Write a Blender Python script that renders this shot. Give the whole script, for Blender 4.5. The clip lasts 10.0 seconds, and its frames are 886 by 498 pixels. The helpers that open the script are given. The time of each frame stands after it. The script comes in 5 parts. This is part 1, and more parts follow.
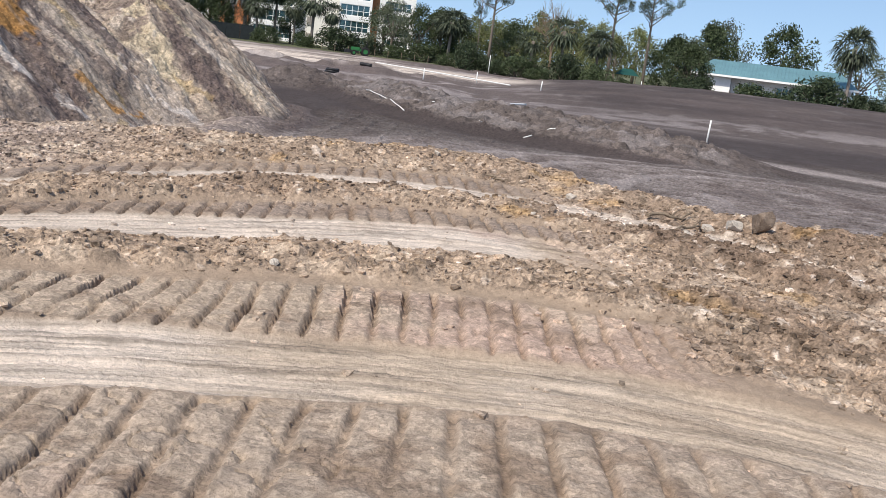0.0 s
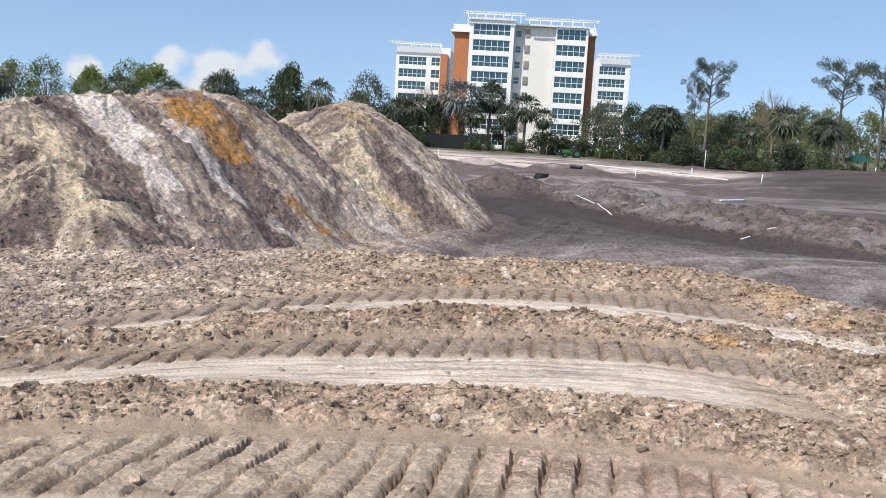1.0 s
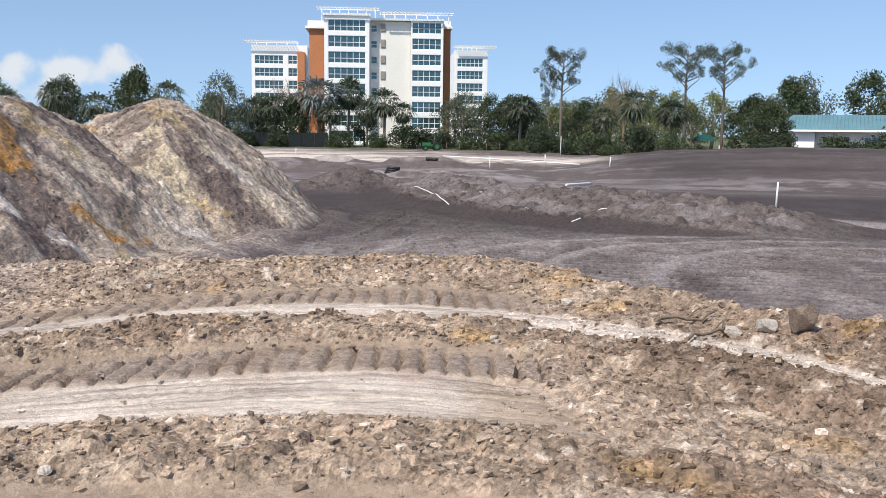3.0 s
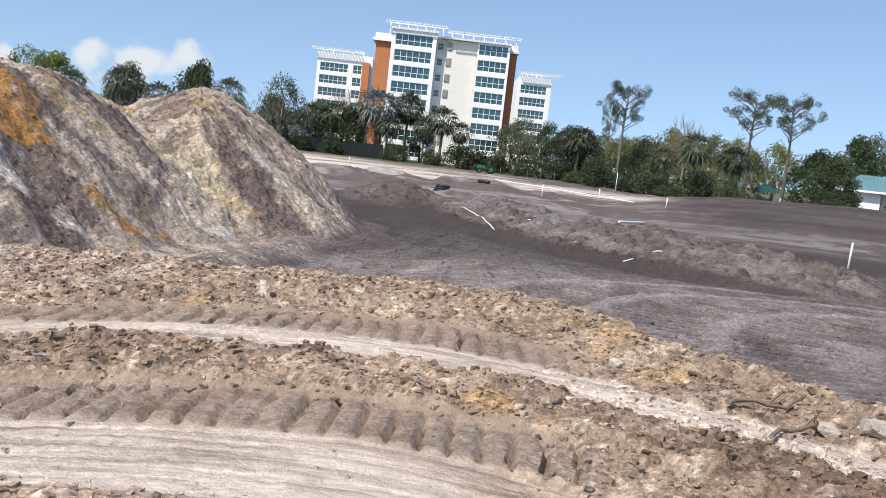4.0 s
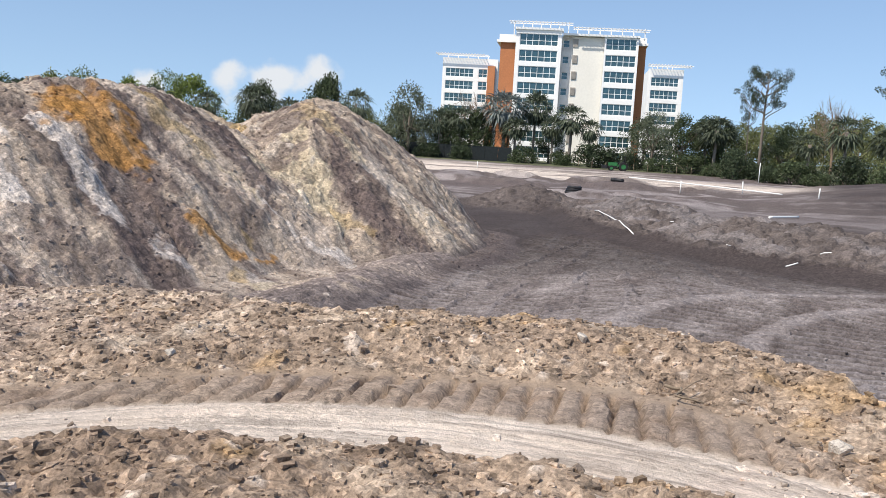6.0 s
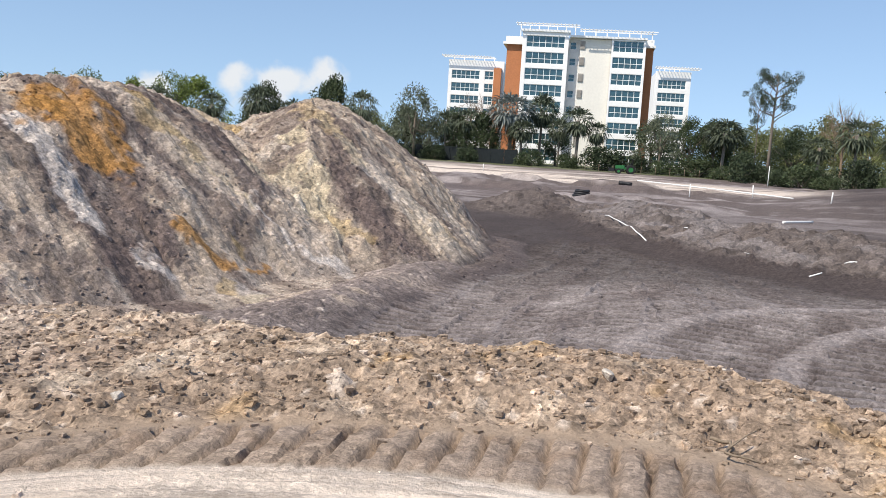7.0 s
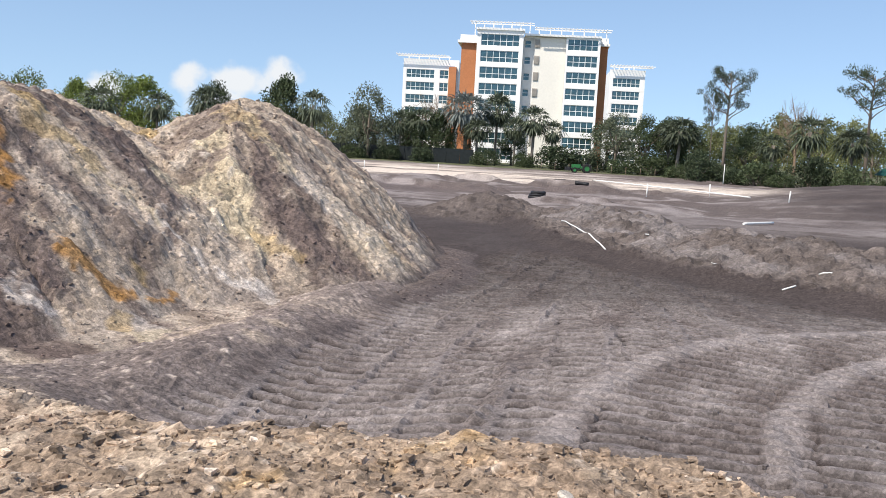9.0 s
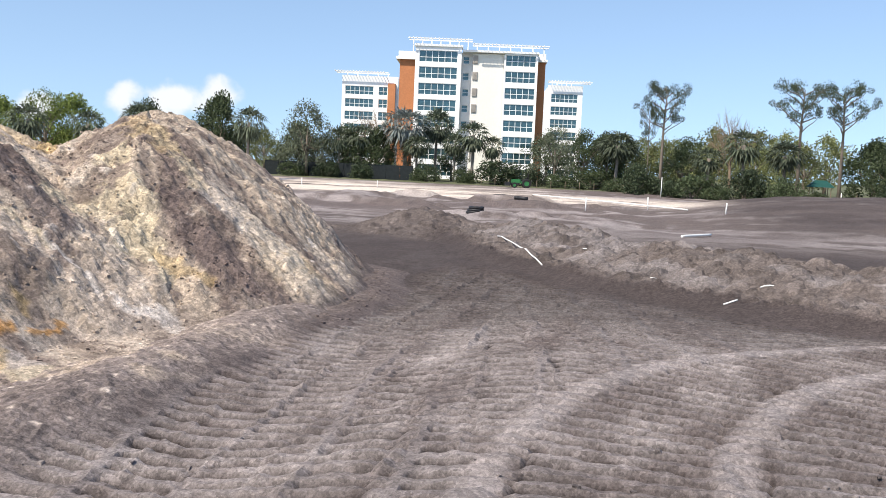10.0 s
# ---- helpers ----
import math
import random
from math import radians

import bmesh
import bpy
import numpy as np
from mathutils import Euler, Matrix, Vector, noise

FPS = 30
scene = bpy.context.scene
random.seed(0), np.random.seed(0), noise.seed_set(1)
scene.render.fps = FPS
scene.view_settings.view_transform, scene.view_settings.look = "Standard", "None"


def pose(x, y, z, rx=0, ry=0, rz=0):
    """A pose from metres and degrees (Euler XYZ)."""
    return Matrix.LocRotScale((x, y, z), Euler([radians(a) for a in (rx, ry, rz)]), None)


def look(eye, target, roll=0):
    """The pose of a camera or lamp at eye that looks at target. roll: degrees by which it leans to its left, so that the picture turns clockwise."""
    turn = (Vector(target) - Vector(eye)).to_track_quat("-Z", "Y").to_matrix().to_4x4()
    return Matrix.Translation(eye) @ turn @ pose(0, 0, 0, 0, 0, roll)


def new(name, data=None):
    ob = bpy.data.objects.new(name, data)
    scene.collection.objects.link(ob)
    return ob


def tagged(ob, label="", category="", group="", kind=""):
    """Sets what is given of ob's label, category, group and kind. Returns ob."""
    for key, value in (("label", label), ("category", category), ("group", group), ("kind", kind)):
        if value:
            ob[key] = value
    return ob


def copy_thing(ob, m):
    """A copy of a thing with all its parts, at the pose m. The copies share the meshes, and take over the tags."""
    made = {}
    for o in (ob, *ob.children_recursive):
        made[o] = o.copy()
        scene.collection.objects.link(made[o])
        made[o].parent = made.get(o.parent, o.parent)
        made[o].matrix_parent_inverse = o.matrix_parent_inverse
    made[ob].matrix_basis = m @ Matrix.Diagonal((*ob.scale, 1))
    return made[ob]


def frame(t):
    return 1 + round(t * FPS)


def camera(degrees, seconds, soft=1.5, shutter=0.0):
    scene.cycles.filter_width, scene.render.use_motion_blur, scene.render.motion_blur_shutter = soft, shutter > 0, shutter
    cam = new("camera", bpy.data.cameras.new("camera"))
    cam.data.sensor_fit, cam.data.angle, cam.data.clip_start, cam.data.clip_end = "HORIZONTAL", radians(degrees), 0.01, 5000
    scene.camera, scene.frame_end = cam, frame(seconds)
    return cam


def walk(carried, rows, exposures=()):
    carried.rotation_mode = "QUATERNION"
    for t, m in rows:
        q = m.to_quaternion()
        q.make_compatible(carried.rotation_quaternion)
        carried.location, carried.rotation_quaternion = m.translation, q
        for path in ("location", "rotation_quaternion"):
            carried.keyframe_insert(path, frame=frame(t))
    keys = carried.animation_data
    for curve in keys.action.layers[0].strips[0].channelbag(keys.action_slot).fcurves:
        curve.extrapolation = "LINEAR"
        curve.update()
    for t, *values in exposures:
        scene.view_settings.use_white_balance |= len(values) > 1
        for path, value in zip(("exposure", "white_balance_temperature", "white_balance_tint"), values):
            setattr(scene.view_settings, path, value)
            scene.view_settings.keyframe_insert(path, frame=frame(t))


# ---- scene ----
cam = camera(51.8, 10.0, soft=0.8)
LEVEL = pose(0, 0, 0, 0, 0.95, 0)
PATH = [
    (0, (-0.122, 0.223, 2.654), (-0.077, 2.177, 2.229), 8.0),
    (0.3, (-0.149, 0.519, 2.647), (-0.232, 2.452, 2.14), 7.3),
    (0.5, (-0.102, 0.644, 2.707), (-0.229, 2.577, 2.209), 6.7),
    (0.8, (0.032, 0.843, 2.785), (-0.275, 2.788, 2.433), 4.8),
    (1, (0.091, 0.989, 2.858), (-0.356, 2.921, 2.598), 4.2),
    (1.2, (0.189, 1.076, 2.865), (-0.366, 2.987, 2.664), 4.0),
    (1.5, (0.279, 1.235, 2.838), (-0.338, 3.13, 2.672), 4.1),
    (1.8, (0.523, 1.442, 2.879), (-0.063, 3.349, 2.75), 4.2),
    (2, (0.75, 1.58, 2.879), (0.236, 3.51, 2.758), 3.8),
    (2.2, (0.965, 1.671, 2.886), (0.54, 3.62, 2.748), 3.0),
    (2.5, (1.129, 1.771, 2.898), (0.815, 3.737, 2.708), 1.6),
    (2.7, (1.202, 1.886, 2.859), (0.987, 3.858, 2.606), 0.4),
    (3.8, (1.157, 3.717, 2.643), (0.932, 5.689, 2.399), 5.8),
    (4, (1.163, 3.954, 2.652), (0.884, 5.923, 2.437), 7.4),
    (4.2, (1.145, 4.173, 2.631), (0.817, 6.135, 2.423), 7.5),
    (4.5, (1.031, 4.477, 2.659), (0.654, 6.43, 2.453), 7.2),
    (5, (0.938, 5.1, 2.704), (0.463, 7.031, 2.484), 5.6),
    (5.5, (0.85, 5.538, 2.688), (0.322, 7.453, 2.452), 4.6),
    (6.8, (0.607, 6.82, 2.689), (0.021, 8.717, 2.451), 4.2),
    (7, (0.522, 7.024, 2.689), (-0.051, 8.925, 2.454), 4.4),
    (7.5, (0.554, 7.484, 2.711), (-0.002, 9.391, 2.476), 4.7),
    (8, (0.552, 8.009, 2.887), (0.017, 9.922, 2.652), 4.7),
    (8.5, (0.323, 8.421, 2.864), (-0.192, 10.34, 2.629), 4.5),
    (9, (0.273, 9.016, 2.812), (-0.212, 10.942, 2.582), 4.0),
    (9.5, (0.312, 9.56, 2.744), (-0.126, 11.499, 2.524), 3.5),
    (10, (0.329, 10.159, 2.741), (-0.038, 12.116, 2.555), 3.4),
]
walk(cam, [(t, LEVEL @ look(eye, target, roll)) for t, eye, target, roll in PATH],
     [(0.0, -0.04, 6700, 10), (1.2, 0.03, 6550, 10), (2.5, 0.03, 6550, 10), (4.0, 0.06, 6600, 10), (6.0, 0.07, 6700, 10), (8.0, 0.15, 6800, 10), (9.0, 0.19, 6800, 10), (10.0, 0.36, 6850, 10)])

# ---- light ----
SUN_WAY = Vector((0.43, 0.67, -1.0)).normalized()      # the way the light goes
sun = new("sun", bpy.data.lights.new("sun", "SUN"))
sun.data.energy, sun.data.angle, sun.data.color = 4.6, radians(0.6), (1.0, 0.945, 0.865)
sun.matrix_world = look((0, 0, 60), Vector((0, 0, 60)) + SUN_WAY)
world = bpy.data.worlds.new("sky")
scene.world = world
world.use_nodes = True


def build_sky():
    nt = world.node_tree
    nt.nodes.clear()
    out = nt.nodes.new("ShaderNodeOutputWorld")
    bg = nt.nodes.new("ShaderNodeBackground")
    sky = nt.nodes.new("ShaderNodeTexSky")
    sky.sky_type, sky.sun_disc = "NISHITA", False
    to_sun = -SUN_WAY
    sky.sun_elevation = math.asin(to_sun.z)
    sky.sun_rotation = math.atan2(to_sun.x, to_sun.y)
    sky.air_density, sky.dust_density, sky.ozone_density = 1.0, 0.5, 2.0
    bg.inputs["Strength"].default_value = 0.165
    co = nt.nodes.new("ShaderNodeTexCoord")
    lift = nt.nodes.new("ShaderNodeVectorMath")      # hazeless blue down to the horizon
    lift.operation = "MULTIPLY_ADD"
    lift.inputs[1].default_value, lift.inputs[2].default_value = (1, 1, 0.8), (0, 0, 0.15)
    nt.links.new(co.outputs["Generated"], lift.inputs[0])
    nt.links.new(lift.outputs[0], sky.inputs["Vector"])
    # fair-weather cumulus low over the horizon: soft lumps broken up by noise
    big = nt.nodes.new("ShaderNodeTexNoise")
    big.inputs["Scale"].default_value, big.inputs["Detail"].default_value = 26.0, 7.0
    nt.links.new(co.outputs["Generated"], big.inputs["Vector"])
    total = None
    for bearing, lift, wide, tall in CLOUDS:
        b, e = radians(bearing), radians(lift)
        centre = (math.sin(b) * math.cos(e), math.cos(b) * math.cos(e), math.sin(e))
        sub = nt.nodes.new("ShaderNodeVectorMath")
        sub.operation = "SUBTRACT"
        sub.inputs[1].default_value = centre
        nt.links.new(co.outputs["Generated"], sub.inputs[0])
        turn = nt.nodes.new("ShaderNodeVectorRotate")
        turn.rotation_type = "Z_AXIS"
        turn.inputs["Angle"].default_value = b
        nt.links.new(sub.outputs[0], turn.inputs["Vector"])
        scl = nt.nodes.new("ShaderNodeVectorMath")
        scl.operation = "MULTIPLY"
        scl.inputs[1].default_value = (1 / radians(wide), 0.0, 1 / radians(tall))
        nt.links.new(turn.outputs[0], scl.inputs[0])
        ln = nt.nodes.new("ShaderNodeVectorMath")
        ln.operation = "LENGTH"
        nt.links.new(scl.outputs[0], ln.inputs[0])
        one = nt.nodes.new("ShaderNodeMath")
        one.operation, one.use_clamp = "SUBTRACT", True
        one.inputs[0].default_value = 1.0
        nt.links.new(ln.outputs["Value"], one.inputs[1])
        if total is None:
            total = one
        else:
            mx = nt.nodes.new("ShaderNodeMath")
            mx.operation = "MAXIMUM"
            nt.links.new(total.outputs[0], mx.inputs[0])
            nt.links.new(one.outputs[0], mx.inputs[1])
            total = mx
    nz = nt.nodes.new("ShaderNodeMath")
    nz.operation = "MULTIPLY_ADD"
    nz.inputs[1].default_value, nz.inputs[2].default_value = 2.4, -1.15
    nt.links.new(big.outputs["Fac"], nz.inputs[0])
    add = nt.nodes.new("ShaderNodeMath")
    add.operation = "ADD"
    nt.links.new(total.outputs[0], add.inputs[0])
    nt.links.new(nz.outputs[0], add.inputs[1])
    gate = nt.nodes.new("ShaderNodeMapRange")
    gate.interpolation_type = "SMOOTHSTEP"
    gate.inputs["From Min"].default_value, gate.inputs["From Max"].default_value = 0.28, 0.95
    nt.links.new(add.outputs[0], gate.inputs["Value"])
    has = nt.nodes.new("ShaderNodeMath")
    has.operation, has.use_clamp = "MULTIPLY", True
    has.inputs[1].default_value = 6.0
    nt.links.new(total.outputs[0], has.inputs[0])
    fin = nt.nodes.new("ShaderNodeMath")
    fin.operation = "MULTIPLY"
    nt.links.new(gate.outputs[0], fin.inputs[0])
    nt.links.new(has.outputs[0], fin.inputs[1])
    mix = nt.nodes.new("ShaderNodeMix")
    mix.data_type = "RGBA"
    nt.links.new(fin.outputs[0], mix.inputs["Factor"])
    nt.links.new(sky.outputs[0], mix.inputs[6])
    mix.inputs[7].default_value = (4.5, 4.8, 5.2, 1)
    nt.links.new(mix.outputs[2], bg.inputs["Color"])
    nt.links.new(bg.outputs[0], out.inputs["Surface"])


CLOUDS = [(-30.4, 3.0, 2.2, 1.6), (-26.9, 3.3, 2.7, 1.8), (-24.9, 3.9, 1.9, 1.2), (-28.3, 2.0, 3.2, 1.5), (-35.2, 2.4, 1.9, 1.1), (-41.0, 1.6, 3.2, 1.4)]
build_sky()


# ---- noise on arrays ----
def smooth(a, b, x):
    u = np.clip((x - a) / (b - a), 0, 1)
    return u * u * (3 - 2 * u)


def lattice(ix, iy, seed):
    h = (ix.astype(np.int64) * 374761393 + iy.astype(np.int64) * 668265263 + seed * 974634077) & 0xFFFFFFFF
    h = ((h ^ (h >> 13)) * 1274126177) & 0xFFFFFFFF
    return ((h ^ (h >> 16)) & 0xFFFF) / 65535.0


def vnoise(x, y, size, seed=0):
    """Smooth noise from -1 to 1 with lumps of about that size in metres."""
    x, y = x / size, y / size
    ix, iy = np.floor(x), np.floor(y)
    u, v = x - ix, y - iy
    u, v = u * u * (3 - 2 * u), v * v * (3 - 2 * v)
    a, b = lattice(ix, iy, seed), lattice(ix + 1, iy, seed)
    c, d = lattice(ix, iy + 1, seed), lattice(ix + 1, iy + 1, seed)
    return 2 * ((a * (1 - u) + b * u) * (1 - v) + (c * (1 - u) + d * u) * v) - 1


def fbm(x, y, size, octaves, seed=0, fall=0.5):
    t, amp, norm = 0, 1.0, 0.0
    for k in range(octaves):
        a = 0.6 + 0.9 * k
        xr, yr = x * math.cos(a) - y * math.sin(a), x * math.sin(a) + y * math.cos(a)
        t = t + amp * vnoise(xr, yr, size / 2 ** k, seed + 17 * k)
        norm += amp
        amp *= fall
    return t / norm


def clods(x, y, size, share, seed=0):
    """Lumps lying on a surface: their height over it, in metres, and a random shade for each, from 0 to 1."""
    best, shade = np.zeros_like(x), np.full_like(x, 0.5)
    x, y = x / size, y / size
    wx, wy = vnoise(x, y, 0.35, seed + 91) * 0.10, vnoise(x, y, 0.35, seed + 92) * 0.10
    x, y = x + wx, y + wy
    ix, iy = np.floor(x), np.floor(y)
    for i in (-1, 0, 1):
        for j in (-1, 0, 1):
            cx, cy = ix + i, iy + j
            r = 0.62 * lattice(cx, cy, seed + 1)
            r = np.where(lattice(cx, cy, seed + 2) < share, r, 0.0)
            px, py = cx + 0.2 + 0.6 * lattice(cx, cy, seed + 3), cy + 0.2 + 0.6 * lattice(cx, cy, seed + 4)
            long = 0.7 + 0.6 * lattice(cx, cy, seed + 5)
            d2 = ((x - px) * long) ** 2 + ((y - py) / long) ** 2
            h = np.sqrt(np.clip(r * r - d2, 0, None)) * (0.7 + 0.6 * lattice(cx, cy, seed + 6))
            h = np.minimum(h, r * 0.8 + 0.5 * (x - px) * (lattice(cx, cy, seed + 7) - 0.5))
            win = h > best
            best, shade = np.where(win, h, best), np.where(win, lattice(cx, cy, seed + 8), shade)
    return best * size, shade


def quick_mesh(name, points, faces):
    """A mesh from arrays of points and of faces with equal numbers of corners."""
    me = bpy.data.meshes.new(name)
    sides = faces.shape[1]
    me.vertices.add(len(points))
    me.vertices.foreach_set("co", points.astype(np.float32).ravel())
    me.loops.add(faces.size)
    me.loops.foreach_set("vertex_index", faces.astype(np.int32).ravel())
    me.polygons.add(len(faces))
    me.polygons.foreach_set("loop_start", np.arange(0, faces.size, sides, dtype=np.int32))
    me.update(calc_edges=True)
    return me


def grid_mesh(name, X, Y, Z, colour):
    """A sheet over a grid of points, with a soil colour at each."""
    n, m = X.shape
    me = bpy.data.meshes.new(name)
    co = np.stack([X, Y, Z], -1).reshape(-1, 3).astype(np.float32)
    idx = np.arange(n * m).reshape(n, m)
    q = np.stack([idx[:-1, :-1], idx[:-1, 1:], idx[1:, 1:], idx[1:, :-1]], -1).reshape(-1, 4)
    me.vertices.add(len(co))
    me.vertices.foreach_set("co", co.ravel())
    me.loops.add(q.size)
    me.loops.foreach_set("vertex_index", q.ravel().astype(np.int32))
    me.polygons.add(len(q))
    me.polygons.foreach_set("loop_start", np.arange(0, q.size, 4, dtype=np.int32))
    loose = colour[..., 3] if colour.shape[-1] > 3 else np.ones(X.shape)
    even = (loose[:-1, :-1] < 0.80).ravel()
    me.polygons.foreach_set("use_smooth", even)
    me.update(calc_edges=True)
    at = me.color_attributes.new("soil", "FLOAT_COLOR", "POINT")
    rgba = np.ones((len(co), 4), dtype=np.float32)
    flat = colour.reshape(-1, colour.shape[-1])
    rgba[:, :min(4, flat.shape[1])] = flat[:, :4]
    if flat.shape[1] > 4:
        me.attributes.new("lay", "FLOAT_VECTOR", "POINT").data.foreach_set("vector", flat[:, 4:7].astype(np.float32).ravel())
    at.data.foreach_set("color", rgba.ravel())
    return me


# ---- materials ----
def nodes_of(name):
    m = bpy.data.materials.new(name)
    m.use_nodes = True
    return m, m.node_tree, m.node_tree.nodes["Principled BSDF"]


def soil_material(name, grain, relief):
    m, nt, p = nodes_of(name)
    at = nt.nodes.new("ShaderNodeAttribute")
    at.attribute_name = "soil"
    co = nt.nodes.new("ShaderNodeTexCoord")
    last = at.outputs["Color"]
    fac = None
    for scale, detail, lo, hi in ((0.9, 4, 0.86, 1.16), (7.0, 7, 0.80, 1.22), (grain, 5, 0.62, 1.40)):
        n = nt.nodes.new("ShaderNodeTexNoise")
        n.inputs["Scale"].default_value, n.inputs["Detail"].default_value = scale, detail
        n.inputs["Roughness"].default_value = 0.68
        nt.links.new(co.outputs["Object"], n.inputs["Vector"])
        r = nt.nodes.new("ShaderNodeMapRange")
        r.inputs["From Min"].default_value, r.inputs["From Max"].default_value = 0.32, 0.68
        r.inputs["To Min"].default_value, r.inputs["To Max"].default_value = lo, hi
        nt.links.new(n.outputs["Fac"], r.inputs["Value"])
        mul = nt.nodes.new("ShaderNodeVectorMath")
        mul.operation = "SCALE"
        ease = nt.nodes.new("ShaderNodeMix")
        ease.inputs[2].default_value = 1.0
        nt.links.new(at.outputs["Alpha"], ease.inputs[0])
        nt.links.new(r.outputs[0], ease.inputs[3])
        nt.links.new(last, mul.inputs[0])
        nt.links.new(ease.outputs[0], mul.inputs["Scale"])
        last, fac = mul.outputs[0], n
    # fine lines drawn along the smeared tracks
    ly = nt.nodes.new("ShaderNodeAttribute")
    ly.attribute_name = "lay"
    sx = nt.nodes.new("ShaderNodeSeparateXYZ")
    nt.links.new(ly.outputs["Vector"], sx.inputs[0])
    st = nt.nodes.new("ShaderNodeVectorMath")
    st.operation = "MULTIPLY"
    st.inputs[1].default_value = (16.0, 0.8, 0.0)
    nt.links.new(ly.outputs["Vector"], st.inputs[0])
    sn = nt.nodes.new("ShaderNodeTexNoise")
    sn.inputs["Scale"].default_value, sn.inputs["Detail"].default_value, sn.inputs["Roughness"].default_value = 1.0, 5, 0.7
    nt.links.new(st.outputs[0], sn.inputs["Vector"])
    sr = nt.nodes.new("ShaderNodeMapRange")
    sr.inputs["From Min"].default_value, sr.inputs["From Max"].default_value = 0.34, 0.56
    sr.inputs["To Min"].default_value, sr.inputs["To Max"].default_value = 0.52, 1.12
    nt.links.new(sn.outputs["Fac"], sr.inputs["Value"])
    sm = nt.nodes.new("ShaderNodeMix")
    sm.inputs[2].default_value = 1.0
    nt.links.new(sx.outputs["Z"], sm.inputs[0])
    nt.links.new(sr.outputs[0], sm.inputs[3])
    mul = nt.nodes.new("ShaderNodeVectorMath")
    mul.operation = "SCALE"
    nt.links.new(last, mul.inputs[0])
    nt.links.new(sm.outputs[0], mul.inputs["Scale"])
    last = mul.outputs[0]
    # crumbs: single grains lighter or darker than the rest
    vo = nt.nodes.new("ShaderNodeTexVoronoi")
    vo.inputs["Scale"].default_value = grain * 0.55
    nt.links.new(co.outputs["Object"], vo.inputs["Vector"])
    sep = nt.nodes.new("ShaderNodeSeparateColor")
    nt.links.new(vo.outputs["Color"], sep.inputs[0])
    cr = nt.nodes.new("ShaderNodeMapRange")
    cr.inputs["To Min"].default_value, cr.inputs["To Max"].default_value = 0.72, 1.28
    nt.links.new(sep.outputs[0], cr.inputs["Value"])
    mul = nt.nodes.new("ShaderNodeVectorMath")
    mul.operation = "SCALE"
    nt.links.new(last, mul.inputs[0])
    ease = nt.nodes.new("ShaderNodeMix")
    ease.inputs[2].default_value = 1.0
    nt.links.new(at.outputs["Alpha"], ease.inputs[0])
    nt.links.new(cr.outputs[0], ease.inputs[3])
    nt.links.new(ease.outputs[0], mul.inputs["Scale"])
    last = mul.outputs[0]
    nt.links.new(last, p.inputs["Base Color"])
    p.inputs["Roughness"].default_value = 0.95
    p.inputs["Specular IOR Level"].default_value = 0.15
    b = nt.nodes.new("ShaderNodeBump")
    b.inputs["Strength"].default_value, b.inputs["Distance"].default_value = relief, 0.02
    nt.links.new(fac.outputs["Fac"], b.inputs["Height"])
    nt.links.new(b.outputs[0], p.inputs["Normal"])
    return m


def plain(name, colour, rough=0.8, metal=0.0, scale=3.0, vary=0.12, bump=0.0, coords="Object", spec=0.3):
    """A painted or natural surface: one colour, mottled at two scales, a little different on each thing."""
    m, nt, p = nodes_of(name)
    co = nt.nodes.new("ShaderNodeTexCoord")
    a = nt.nodes.new("ShaderNodeTexNoise")
    a.inputs["Scale"].default_value, a.inputs["Detail"].default_value = scale, 6
    nt.links.new(co.outputs[coords], a.inputs["Vector"])
    c = nt.nodes.new("ShaderNodeTexNoise")
    c.inputs["Scale"].default_value, c.inputs["Detail"].default_value = scale * 9, 3
    nt.links.new(co.outputs[coords], c.inputs["Vector"])
    s = nt.nodes.new("ShaderNodeMath")
    s.operation = "ADD"
    nt.links.new(a.outputs["Fac"], s.inputs[0])
    nt.links.new(c.outputs["Fac"], s.inputs[1])
    r = nt.nodes.new("ShaderNodeMapRange")
    r.inputs["From Min"].default_value, r.inputs["From Max"].default_value = 0.7, 1.3
    r.inputs["To Min"].default_value, r.inputs["To Max"].default_value = 1 - vary, 1 + vary
    nt.links.new(s.outputs[0], r.inputs["Value"])
    v = nt.nodes.new("ShaderNodeVectorMath")
    v.operation = "SCALE"
    v.inputs[0].default_value = colour
    nt.links.new(r.outputs[0], v.inputs["Scale"])
    nt.links.new(v.outputs[0], p.inputs["Base Color"])
    p.inputs["Roughness"].default_value, p.inputs["Metallic"].default_value = rough, metal
    p.inputs["Specular IOR Level"].default_value = spec
    if bump:
        b = nt.nodes.new("ShaderNodeBump")
        b.inputs["Strength"].default_value, b.inputs["Distance"].default_value = bump, 0.03
        nt.links.new(c.outputs["Fac"], b.inputs["Height"])
        nt.links.new(b.outputs[0], p.inputs["Normal"])
    return m


